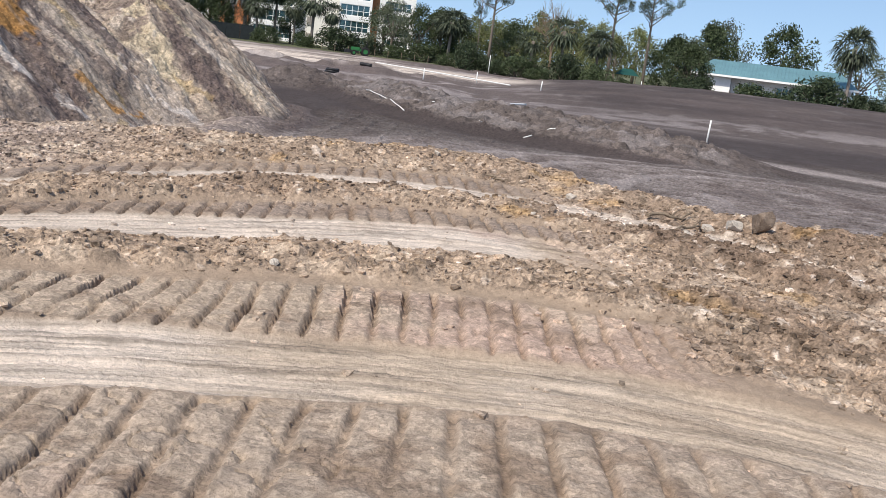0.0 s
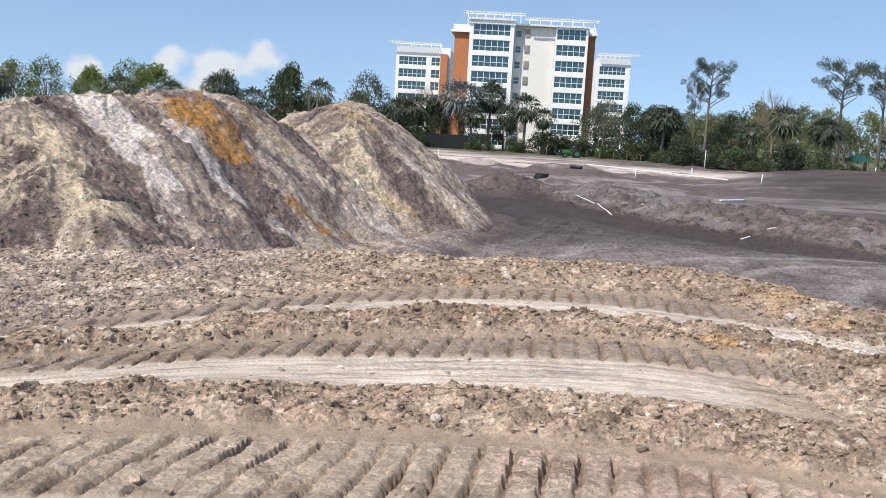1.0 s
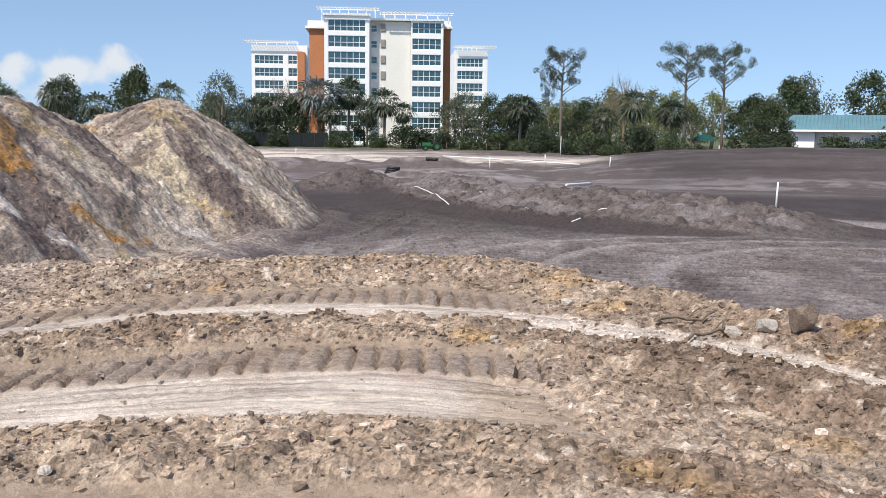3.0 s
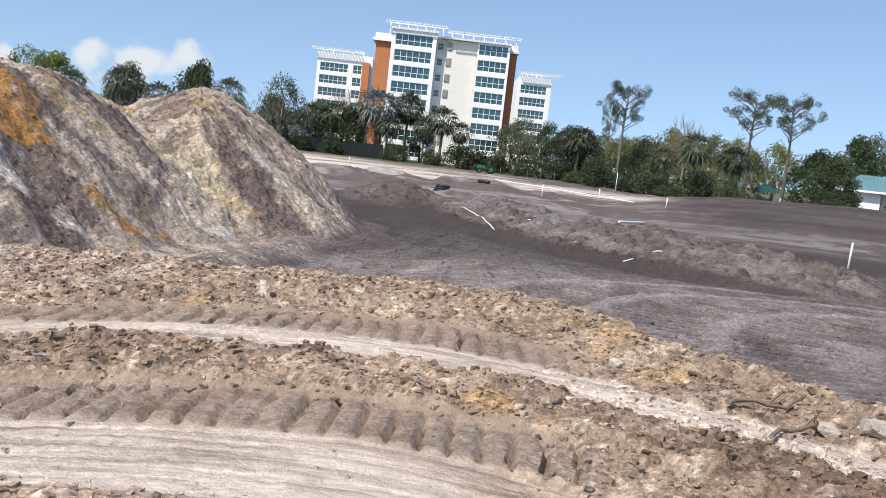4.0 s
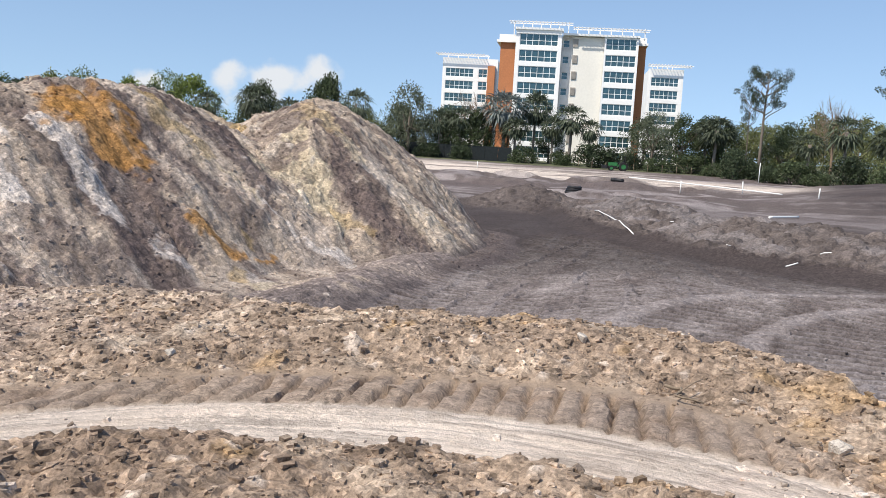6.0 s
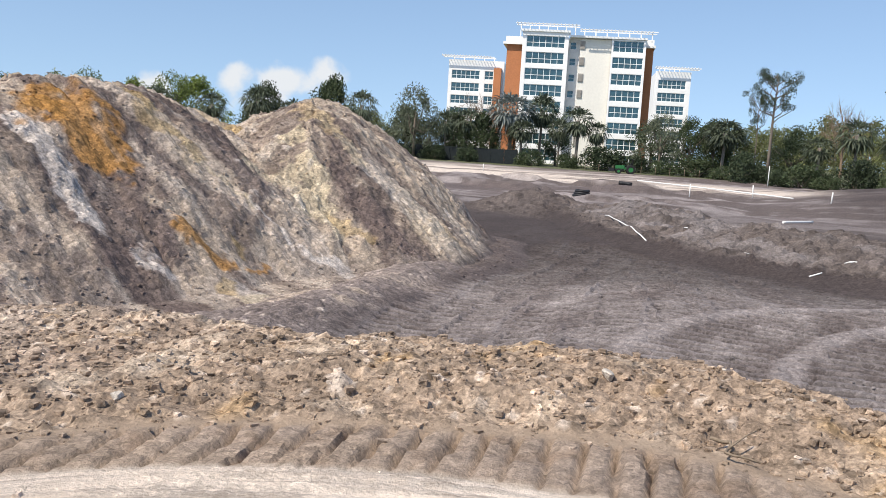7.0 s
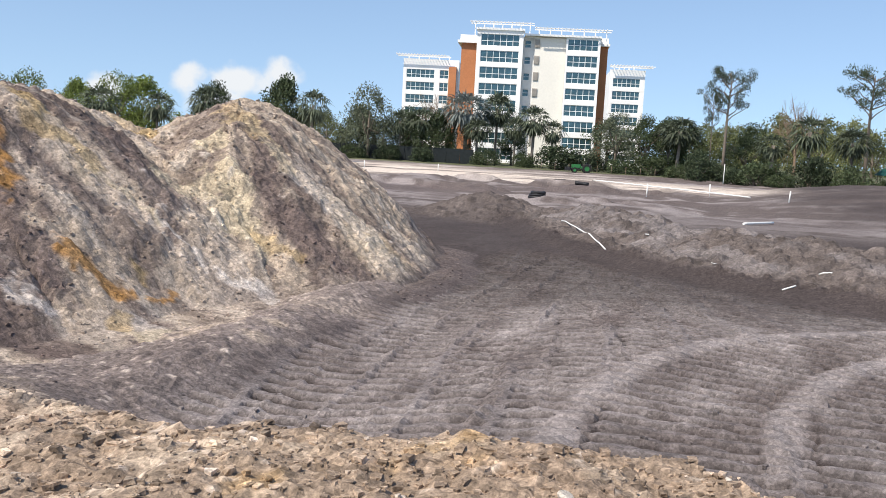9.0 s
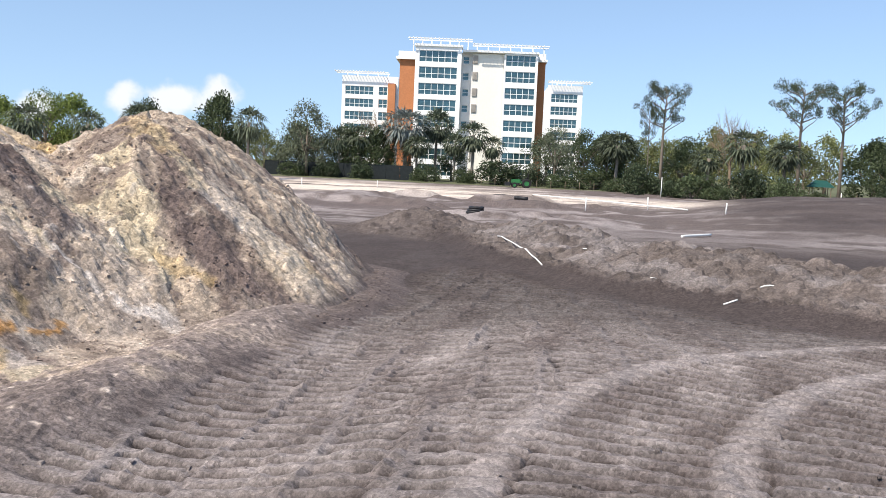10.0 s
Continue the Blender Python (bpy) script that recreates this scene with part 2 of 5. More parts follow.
def leaf_material(name, colour, vary=0.5, thin=0.25):
    """Foliage: every leaf cluster a little lighter or darker, some light passing through."""
    m, nt, p = nodes_of(name)
    g = nt.nodes.new("ShaderNodeNewGeometry")
    r = nt.nodes.new("ShaderNodeMapRange")
    r.inputs["To Min"].default_value, r.inputs["To Max"].default_value = 1 - vary, 1 + vary
    nt.links.new(g.outputs["Random Per Island"], r.inputs["Value"])
    oi = nt.nodes.new("ShaderNodeObjectInfo")
    r2 = nt.nodes.new("ShaderNodeMapRange")
    r2.inputs["To Min"].default_value, r2.inputs["To Max"].default_value = 0.82, 1.2
    nt.links.new(oi.outputs["Random"], r2.inputs["Value"])
    mu = nt.nodes.new("ShaderNodeMath")
    mu.operation = "MULTIPLY"
    nt.links.new(r.outputs[0], mu.inputs[0])
    nt.links.new(r2.outputs[0], mu.inputs[1])
    v = nt.nodes.new("ShaderNodeVectorMath")
    v.operation = "SCALE"
    v.inputs[0].default_value = colour
    nt.links.new(mu.outputs[0], v.inputs["Scale"])
    nt.links.new(v.outputs[0], p.inputs["Base Color"])
    p.inputs["Roughness"].default_value = 0.6
    p.inputs["Specular IOR Level"].default_value = 0.3
    tr = nt.nodes.new("ShaderNodeBsdfTranslucent")
    nt.links.new(v.outputs[0], tr.inputs["Color"])
    mx = nt.nodes.new("ShaderNodeMixShader")
    mx.inputs[0].default_value = thin
    nt.links.new(p.outputs[0], mx.inputs[1])
    nt.links.new(tr.outputs[0], mx.inputs[2])
    nt.links.new(mx.outputs[0], nt.nodes["Material Output"].inputs["Surface"])
    return m


M_SOIL = soil_material("bare_soil", 48.0, 0.9)
M_PILE = soil_material("piled_soil", 40.0, 1.0)
M_STUCCO = plain("white_stucco", (0.89, 0.875, 0.84), 0.9, scale=0.25, vary=0.05)
M_CREAM = plain("cream_stucco", (0.82, 0.78, 0.69), 0.9, scale=0.25, vary=0.05)
M_TERRA = plain("terracotta_render", (0.50, 0.20, 0.09), 0.9, scale=0.3, vary=0.10)
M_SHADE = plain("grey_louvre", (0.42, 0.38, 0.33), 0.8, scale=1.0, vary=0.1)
M_GLASS = plain("tinted_glass", (0.055, 0.12, 0.135), 0.06, 0.5, scale=0.15, vary=0.35, spec=0.9)
M_ROOFT = plain("teal_metal_roof", (0.16, 0.30, 0.33), 0.45, 0.3, scale=0.6, vary=0.15)
M_CANOPY = plain("green_canvas", (0.010, 0.065, 0.055), 0.8, scale=1.0, vary=0.12)
M_BARK = plain("grey_bark", (0.17, 0.14, 0.11), 0.95, scale=2.0, vary=0.3, bump=0.5)
M_PALMBARK = plain("palm_bark", (0.22, 0.19, 0.16), 0.95, scale=3.0, vary=0.3, bump=0.5)
M_PIPE = plain("white_pvc", (0.80, 0.79, 0.75), 0.4, scale=6.0, vary=0.08)
M_BLACK = plain("black_plastic", (0.02, 0.02, 0.022), 0.5, scale=4.0, vary=0.2)
M_WOOD = plain("weathered_wood", (0.22, 0.17, 0.12), 0.9, scale=5.0, vary=0.3, bump=0.4)
M_GREEN = plain("tractor_green", (0.03, 0.16, 0.05), 0.4, scale=2.0, vary=0.15)
M_TYRE = plain("tyre_rubber", (0.02, 0.02, 0.02), 0.9, scale=5.0, vary=0.2)
M_FENCE = plain("dark_mesh_fence", (0.015, 0.02, 0.022), 0.9, scale=2.0, vary=0.3)
M_ROCK = plain("pale_rock", (0.58, 0.51, 0.43), 0.95, scale=9.0, vary=0.3, bump=0.7)
M_PALM = leaf_material("palm_fronds", (0.105, 0.125, 0.080), 0.5)
M_SILVER = leaf_material("silver_fronds", (0.21, 0.235, 0.215), 0.4)
M_PINE = leaf_material("pine_needles", (0.062, 0.083, 0.042), 0.5)
M_OAK = leaf_material("dark_leaves", (0.070, 0.092, 0.042), 0.55)
M_BRIGHT = leaf_material("bright_leaves", (0.17, 0.215, 0.055), 0.5)
M_YELLOW = leaf_material("yellow_green_leaves", (0.18, 0.195, 0.08), 0.5)
M_GREYLEAF = leaf_material("grey_green_leaves", (0.12, 0.135, 0.085), 0.5)
M_SHRUB = leaf_material("shrub_leaves", (0.055, 0.075, 0.038), 0.6)
M_TWIG = plain("bare_twigs", (0.26, 0.19, 0.13), 0.95, scale=2.0, vary=0.25)


# ---- the ground ----
EDGE_X = (-30, -9, -5, -1.8, -0.2, 0.6, 1.7, 2.4, 3.1, 4.2, 5.6, 9, 20)
EDGE_Y = (14.0, 14.2, 14.2, 13.9, 14.3, 14.0, 13.2, 12.3, 11.6, 10.6, 10.9, 10.4, 9.5)
TAN = np.array((0.365, 0.275, 0.200))
BUFF = np.array((0.50, 0.40, 0.305))
PALE = np.array((0.66, 0.56, 0.47))
PINK = np.array((0.49, 0.335, 0.27))
BROWN = np.array((0.215, 0.152, 0.108))
GREY = np.array((0.235, 0.192, 0.172))
DARK = np.array((0.098, 0.078, 0.073))
OCHRE = np.array((0.45, 0.27, 0.09))
ASH = np.array((0.335, 0.292, 0.278))


def band(v, a, b, soft=0.06):
    return smooth(a - soft, a + soft, v) * (1 - smooth(b - soft, b + soft, v))


def cleats(u, pitch, depth, groove=0.22):
    """The print of a crawler track along u: flat pads with sharp grooves between them."""
    f = u / pitch - np.floor(u / pitch)
    g = np.abs(f - 0.5) * 2
    return -depth * smooth(1 - groove * 1.25, 1 - groove * 0.6, g)


def across(X, Y):
    """Runs over the bank from the near side to the far one; the strips of the bank bow round it."""
    dx = np.abs(X - 0.3)
    q = np.where(dx < 5.5, dx * dx, 30.25 + 11 * (dx - 5.5))
    right = X > 0.3
    V = Y.copy()
    for _ in range(3):
        k = np.where(right, 0.09 + 0.008 * np.clip(V, 0, 14), 0.035 + 0.0085 * np.clip(V, 0, 14))
        V = Y + k * q
    return V


def lane(X, Y, cx, cy, r, a0, a1):
    """Distance from a ring lane's middle, the way along it, and where it exists."""
    d = np.hypot(X - cx, Y - cy) - r
    a = np.arctan2(Y - cy, X - cx)
    return d, a * r, smooth(a0 - 0.06, a0, a) * (1 - smooth(a1, a1 + 0.06, a))


def mix(a, b, w):
    return a * (1 - w[..., None]) + b * w[..., None]


def ground(X, Y):
    """Height and soil colour of the ground."""
    wob = 0.10 * fbm(X, Y, 1.6, 2, 3)
    V = across(X, Y) + wob
    edge = np.interp(X, EDGE_X, EDGE_Y) + 0.18 * fbm(X, Y, 0.9, 3, 5)
    onbank = 1 - smooth(-0.15, 1.35 + 2.6 * smooth(-3.0, -6.5, X), Y - edge)
    tan = 1 - smooth(-0.15, 0.10 + 2.2 * smooth(-3.0, -6.5, X), Y - edge + 0.25 * fbm(X, Y, 0.5, 2, 9))
    # the graded floor beyond the bank
    low = 0.10 + 0.40 * smooth(-3.5, 0.0, X) * (1 - smooth(20, 29, Y)) + 0.05 * fbm(X, Y, 4.0, 3, 11)
    far = smooth(38, 62, Y)
    low = low * (1 - far) - 0.25 * far + 0.20 * fbm(X, Y, 14.0, 3, 12) * far
    low = low + (1.72 * smooth(1, 18, X) + 0.3 * smooth(18, 27, X)) * smooth(50, 84, Y) * (1 - smooth(96, 125, Y))
    low = low * (1 - smooth(112, 142, Y)) + 0.15 * smooth(112, 142, Y)
    # windrow of spoil on the far side of the floor
    s = (X + 5.04) * 0.579 - (Y - 41.6) * 0.815
    w = (X + 5.04) * 0.815 + (Y - 41.6) * 0.579 + 0.4 * fbm(X, Y, 3.0, 2, 14) + 1.5 * np.clip(1 - ((s - 9.2) / 9.2) ** 2, -1.5, 1)
    ends = smooth(-5, 0, s) * (1 - smooth(17, 21, s))
    spoil = np.where(w < 0, np.exp(-(w / 0.95) ** 2), np.exp(-(w / 4.6) ** 6)) * ends
    spoil_h = ends * (0.30 * smooth(-1.1, 0.1, w) + (0.42 + 0.25 * fbm(X, Y, 1.8, 3, 15)) * smooth(0.1, 3.4, w)) * (1 - smooth(3.9, 6.5, w))
    low = low + spoil_h
    # a second hump at the windrow's far end
    low = low + 0.95 * np.exp(-((X + 7.2) / 2.4) ** 2 - ((Y - 46) / 2.2) ** 2) + 0.5 * np.exp(-((X + 4.4) / 1.6) ** 2 - ((Y - 50) / 1.8) ** 2)
    low = low + 0.6 * smooth(0.1, 0.5, fbm(X, Y, 6.0, 4, 16)) * band(Y, 60, 104, 6) * smooth(4, -4, X)
    # bank
    top = 1.02 + 0.05 * fbm(X, Y, 2.5, 2, 21) - 0.34 * smooth(-3, -8, X) * smooth(5, 10, Y)
    A, B, C = band(V, 3.30, 4.30), band(V, 4.36, 5.25), band(V, 5.30, 6.35)
    D, E, E2 = band(V, 6.55, 7.55, 0.12), band(V, 7.72, 8.66), band(V, 8.70, 9.35)
    F, G, H = band(V, 9.45, 10.50, 0.12), band(V, 10.62, 11.42, 0.05), band(V, 11.46, 12.15)
    I = smooth(12.1, 12.5, V) * tan
    take = smooth(0.9, 2.2, X + 0.5 * fbm(X, Y, 1.0, 2, 8))
    C, E, E2, H = C * (1 - take), E * (1 - 0.7 * take), E2 * (1 - take), H * (1 - 0.8 * take)
    rough = np.clip(np.maximum.reduce([D, F, I, take * smooth(5.3, 5.8, V) * (1 - G) * (1 - 0.6 * E)]), 0, 1)
    rough = np.maximum(rough, 0.5 * smooth(0.3, 0.0, np.abs(V - 4.33)) * 0.5)
    bank = top + 0.07 * D + 0.08 * F + 0.14 * I * smooth(12.2, 13.2, V) * smooth(-4.5, -1.5, X) - 0.05 * B - 0.03 * E - 0.01 * G
    z = low * (1 - onbank) + bank * onbank
    tread = np.zeros_like(X)
    along = X + 0.05 * fbm(X, Y, 1.2, 2, 31)
    near = Y < 30
    pads = np.zeros_like(X)
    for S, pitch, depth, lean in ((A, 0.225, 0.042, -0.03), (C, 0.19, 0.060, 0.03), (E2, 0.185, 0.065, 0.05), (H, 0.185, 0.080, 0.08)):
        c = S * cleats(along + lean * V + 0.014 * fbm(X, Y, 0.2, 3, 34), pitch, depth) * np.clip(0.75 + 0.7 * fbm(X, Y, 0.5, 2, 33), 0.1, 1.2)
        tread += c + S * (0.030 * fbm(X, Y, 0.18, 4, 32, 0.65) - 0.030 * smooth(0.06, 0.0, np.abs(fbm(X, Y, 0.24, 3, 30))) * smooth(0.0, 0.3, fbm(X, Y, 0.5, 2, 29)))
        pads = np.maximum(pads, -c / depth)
    lines = fbm(V * 7, X * 0.30, 0.5, 4, 35, 0.7)
    for S in (B, E, G):
        tread += S * 0.035 * lines
    # clods
    lump = np.abs(fbm(X, Y, 0.22, 4, 41, 0.62))
    lump2 = fbm(X, Y, 0.7, 3, 43)
    c1, k1 = clods(X, Y, 0.19, 0.15, 101)
    c2, k2 = clods(X, Y, 0.095, 0.55, 111)
    c3, k3 = clods(X, Y, 0.055, 0.80, 121)
    toe = smooth(-4.0, -4.7, X + 0.35 * fbm(X, Y, 0.9, 3, 48)) * band(Y, 13.5, 27.0, 1.2) * (1 - onbank)
    keep = np.maximum(smooth(0.25, 0.7, rough + 0.35 * lump2) * onbank, toe)
    heap = np.maximum.reduce([c1 * 0.36, c2 * 0.62, c3 * 0.85])
    shade = np.where(heap > c3 * 0.85, np.where(heap > c2 * 0.62, k1, k2), k3)
    z += rough * onbank * (0.055 * lump2 + 0.085 * fbm(X, Y, 0.26, 4, 46, 0.62)) + keep * heap + 0.26 * (1 - onbank) * band(Y, 16.5, 28.5, 1.5) * np.exp(-((X + 5.0 + 0.25 * lump2) / 0.65) ** 2)
    few = (1 - keep) * smooth(0.2, 0.6, fbm(X, Y, 1.3, 3, 47)) * (1 - smooth(40, 60, Y))
    z += few * 0.5 * c3
    z += tread * onbank
    z += 0.010 * fbm(X, Y, 0.14, 3, 45) * (1 - 0.6 * rough)
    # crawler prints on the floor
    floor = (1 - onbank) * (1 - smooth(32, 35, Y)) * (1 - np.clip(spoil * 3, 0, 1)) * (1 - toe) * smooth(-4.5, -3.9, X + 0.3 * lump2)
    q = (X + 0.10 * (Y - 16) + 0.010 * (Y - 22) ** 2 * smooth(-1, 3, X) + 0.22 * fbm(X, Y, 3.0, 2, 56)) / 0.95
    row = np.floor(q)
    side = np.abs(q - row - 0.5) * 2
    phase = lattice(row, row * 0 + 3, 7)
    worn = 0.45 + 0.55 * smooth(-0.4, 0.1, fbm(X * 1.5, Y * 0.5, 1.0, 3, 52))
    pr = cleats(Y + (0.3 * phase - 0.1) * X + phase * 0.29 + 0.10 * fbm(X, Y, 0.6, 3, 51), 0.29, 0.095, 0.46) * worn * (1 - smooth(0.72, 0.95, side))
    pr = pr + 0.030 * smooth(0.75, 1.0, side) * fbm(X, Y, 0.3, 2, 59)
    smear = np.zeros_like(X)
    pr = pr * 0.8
    for k, (x0, lean, bow, wide) in enumerate(RUNS):
        t = Y - 18 + 0.3 * fbm(X, Y, 2.5, 2, 90 + k)
        off = X - x0 - lean * t - bow * t * t + 0.05 * fbm(X, Y, 0.5, 2, 96)
        slope = lean + 2 * bow * t
        on = band(np.abs(off), -1.0, wide / 2, 0.11) * smooth(-0.55, -0.1, fbm(X, Y, 2.2, 2, 110 + k))
        pad = cleats(Y - slope * off + 0.05 * fbm(X, Y, 0.4, 3, 97) + 0.09 * k, 0.27 + 0.015 * (k % 3), 0.080, 0.50)
        pr = pr * (1 - on) + on * pad
        pr = pr + 0.030 * np.exp(-((np.abs(off) - wide / 2 - 0.06) / 0.05) ** 2) * (0.6 + 0.8 * fbm(X, Y, 0.3, 2, 98))
    for cx, cy, r, a0, a1, wide in LANES:
        d, u, on = lane(X, Y, cx, cy, r, a0, a1)
        d = d + 0.06 * fbm(X, Y, 0.8, 2, 53)
        inside = band(np.abs(d), -1.0, wide / 2, 0.05) * on
        pr = pr * (1 - inside) + inside * cleats(u + 0.05 * fbm(X, Y, 0.6, 2, 54), 0.29, 0.11, 0.48)
        rim = 0.8 * np.exp(-((d - wide / 2 - 0.26) / 0.17) ** 4) * on * (0.8 + 0.4 * fbm(X, Y, 0.9, 3, 50))
        smear = np.maximum(smear, rim)
    pr = pr * (1 - 0.8 * smear) + 0.025 * smear
    lit_dusty_tops = floor * smooth(-0.05, -0.01, pr) * np.clip(worn + smear, 0, 1)
    z += floor * (1.15 * pr + 0.020 * fbm(X, Y, 0.22, 4, 55, 0.6))
    s1, t1 = clods(X, Y, 0.42, 0.6, 131)
    s2, t2 = clods(X, Y, 0.24, 0.7, 161)
    rubble = np.clip(np.maximum(spoil * 1.8 * smooth(-0.5, 0.3, w), band(Y, 42, 56, 3) * smooth(0, -4, X) * smooth(-0.2, 0.3, fbm(X, Y, 3.5, 3, 162))), 0, 1)
    z += rubble * (0.30 * (np.abs(fbm(X, Y, 0.8, 4, 57)) - 0.2) + np.maximum(0.6 * s1, 0.8 * s2))
    t1 = np.where(0.6 * s1 > 0.8 * s2, t1, t2)
    z += 0.10 * far * fbm(X, Y, 1.8, 3, 58)

    # ---- soils ----
    n1, n2, n3 = fbm(X, Y, 1.1, 3, 61), fbm(X, Y, 0.35, 3, 62), fbm(X, Y, 2.6, 2, 63)
    col = np.empty(X.shape + (3,))
    col[:] = TAN
    col = mix(col, BUFF, np.clip(np.maximum.reduce([A * 0.6, B * 0.9, C * 0.55, E * 0.8]), 0, 1))
    col = mix(col, PALE, np.clip(G * (0.95 + 0.3 * n1) + B * smooth(-0.35, 0.35, n3 + 0.4 * n1) * 0.85 + E * smooth(-0.3, 0.3, n3 + n1) * 0.9, 0, 1))
    col = mix(col, PINK, np.clip((C + E + A * 0.6 + G * 0.4) * smooth(-0.05, 0.55, -n3 + 0.4 * n2) * 0.55, 0, 1))
    col = mix(col, BROWN, np.clip(F * (0.50 + 0.5 * n1) + D * (0.20 + 0.4 * n1) + I * (0.35 + 0.6 * n1) + 0.50 * take * rough, 0, 1))
    col = mix(col, BUFF, np.clip(rough * smooth(0.15, 0.5, n2) * 0.55, 0, 1))
    col = mix(col, OCHRE, np.clip(rough * smooth(0.35, 0.7, fbm(X, Y, 0.6, 3, 66)) * 0.35, 0, 1))
    col = mix(col, GREY, np.clip((E2 + H + 0.45 * A) * (0.40 + 0.4 * n1), 0, 0.8))
    col = mix(col, BROWN * 1.1, np.clip((A + C + E2 + H) * smooth(0.0, 0.4, fbm(X, Y, 0.3, 4, 65, 0.65)) * 0.7, 0, 1))
    # the 0.62 term browns the cleat grooves: their shade put into the soil colour
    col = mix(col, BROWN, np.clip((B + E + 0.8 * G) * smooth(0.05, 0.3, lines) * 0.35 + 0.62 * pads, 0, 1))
    leftgrey = smooth(-2.5, -6.0, X) * smooth(11.4, 12.8, V)
    col = mix(col, GREY * 1.25, np.clip(leftgrey * (0.55 + 0.6 * n1), 0, 1))
    col = mix(col, BUFF * 1.1, np.clip(smooth(-1.0, -4.0, X) * smooth(12.3, 13.0, V) * smooth(0.05, 0.4, n1 + 0.5 * n2) * 0.7, 0, 1))
    dk = np.empty_like(col)
    dk[:] = DARK
    dk = dk * (1 - 0.22 * smooth(23, 29, Y))[..., None]
    # print grooves darkened as if in shade, rib tops paled as lit and dusty
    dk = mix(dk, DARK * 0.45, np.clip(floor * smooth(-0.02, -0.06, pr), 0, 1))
    dk = mix(dk, ASH * (0.78 - 0.38 * smooth(21, 27, Y))[..., None], np.clip(0.0 + 0.12 * n3 + 0.85 * lit_dusty_tops * (0.7 + 0.6 * fbm(X, Y, 0.35, 3, 49)) + 0.25 * smooth(0.0, 0.5, fbm(X * 1.4, Y * 0.4, 1.2, 3, 67)), 0, 1) * (1 - smooth(32, 40, Y) * 0.4))
    dk = mix(dk, ASH * 0.82, np.clip(smear * floor * 1.2, 0, 1) * (0.75 + 0.4 * n2))
    dk = mix(dk, GREY * (0.36 + 0.5 * t1[..., None]), rubble)
    dk = mix(dk, ASH * 0.66 * (0.7 + 0.6 * t1[..., None]), rubble * smooth(-0.25, 0.25, n1 + 0.5 * n3) * smooth(0.0, 0.8, w) * 0.8)
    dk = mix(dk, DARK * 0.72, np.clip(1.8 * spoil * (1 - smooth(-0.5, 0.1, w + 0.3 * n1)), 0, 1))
    dk = mix(dk, GREY * 1.0, toe * np.clip(0.65 + 0.4 * n1, 0, 1))
    dk = mix(dk, BUFF, toe * smooth(0.1, 0.45, n1 + 0.6 * n2) * smooth(24, 19, Y) * 0.6)
    streak = fbm(X * 0.22, Y, 3.2, 3, 68)
    dk = mix(dk, np.array((0.135, 0.108, 0.098)), smooth(42, 52, Y) * 0.8)
    dk = mix(dk, ASH, np.clip(smooth(44, 56, Y) * smooth(-0.05, 0.30, streak + 0.5 * n1) * 0.7, 0, 1))
    dk = mix(dk, DARK * 1.3, np.clip(smooth(48, 60, Y) * smooth(0.1, 0.4, fbm(X * 0.5, Y, 4.0, 4, 69)) * 0.8, 0, 1))
    ridge = smooth(4, 12, X) * smooth(56, 66, Y) * (1 - smooth(108, 122, Y))
    dk = mix(dk, DARK * 0.72, np.clip(ridge * (0.80 + 0.7 * streak + 0.5 * fbm(X * 0.3, Y, 1.4, 3, 70)), 0, 1))
    whiteish = np.maximum(band(Y + 0.35 * X, 92, 118, 6), 0.4 * band(Y, 122, 141, 3) * smooth(-2, -14, X)) * (1 - ridge)
    dk = mix(dk, PALE, np.clip(whiteish * smooth(-0.5, 0.1, streak), 0, 1) * 0.9)
    dk = mix(dk, ASH * 1.1, band(w + 0.5 * n3, 6.0, 8.6, 0.7) * smooth(4, 9, s) * 0.7)
    turf = smooth(140, 148, Y + 0.05 * X) * (1 - whiteish)
    dk = mix(dk, np.array((0.10, 0.115, 0.05)), turf * 0.8)
    dk = dk * (1 - 0.16 * band(Y, 27, 60, 4))[..., None]
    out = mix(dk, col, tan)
    tone = np.clip(keep + 0.5 * few, 0, 1) * (shade - 0.45)
    out = out * (1 + 0.85 * tone)[..., None]
    out = mix(out, PALE, np.clip(keep * smooth(0.93, 0.97, shade) * 0.6, 0, 1))
    loose = np.clip(0.30 + 0.45 * np.clip(A + C + E2 + H, 0, 1) + 0.7 * keep + 0.35 * few + 0.6 * (1 - tan), 0.3, 1)
    slick = np.clip(B + E + G, 0, 1) * tan
    return z, np.concatenate([out, loose[..., None], np.stack([V, X, slick], -1)], -1)


RUNS = [(-2.7, -0.03, 0.003, 0.55), (0.7, -0.28, 0.010, 0.50), (-1.5, 0.10, -0.008, 0.55), (-0.5, -0.10, -0.002, 0.55), (1.6, -0.05, -0.016, 0.50), (-1.7, -0.06, 0.004, 0.60), (0.4, -0.13, 0.0, 0.55), (2.6, -0.20, 0.006, 0.50), (-3.3, -0.05, 0.004, 0.50)]
LANES = [(9.5, 16.0, 9.1, 1.7, 3.3, 1.3), (9.5, 16.0, 7.3, 1.7, 3.3, 1.3), (9.5, 16.0, 5.4, 1.7, 3.3, 1.2)]


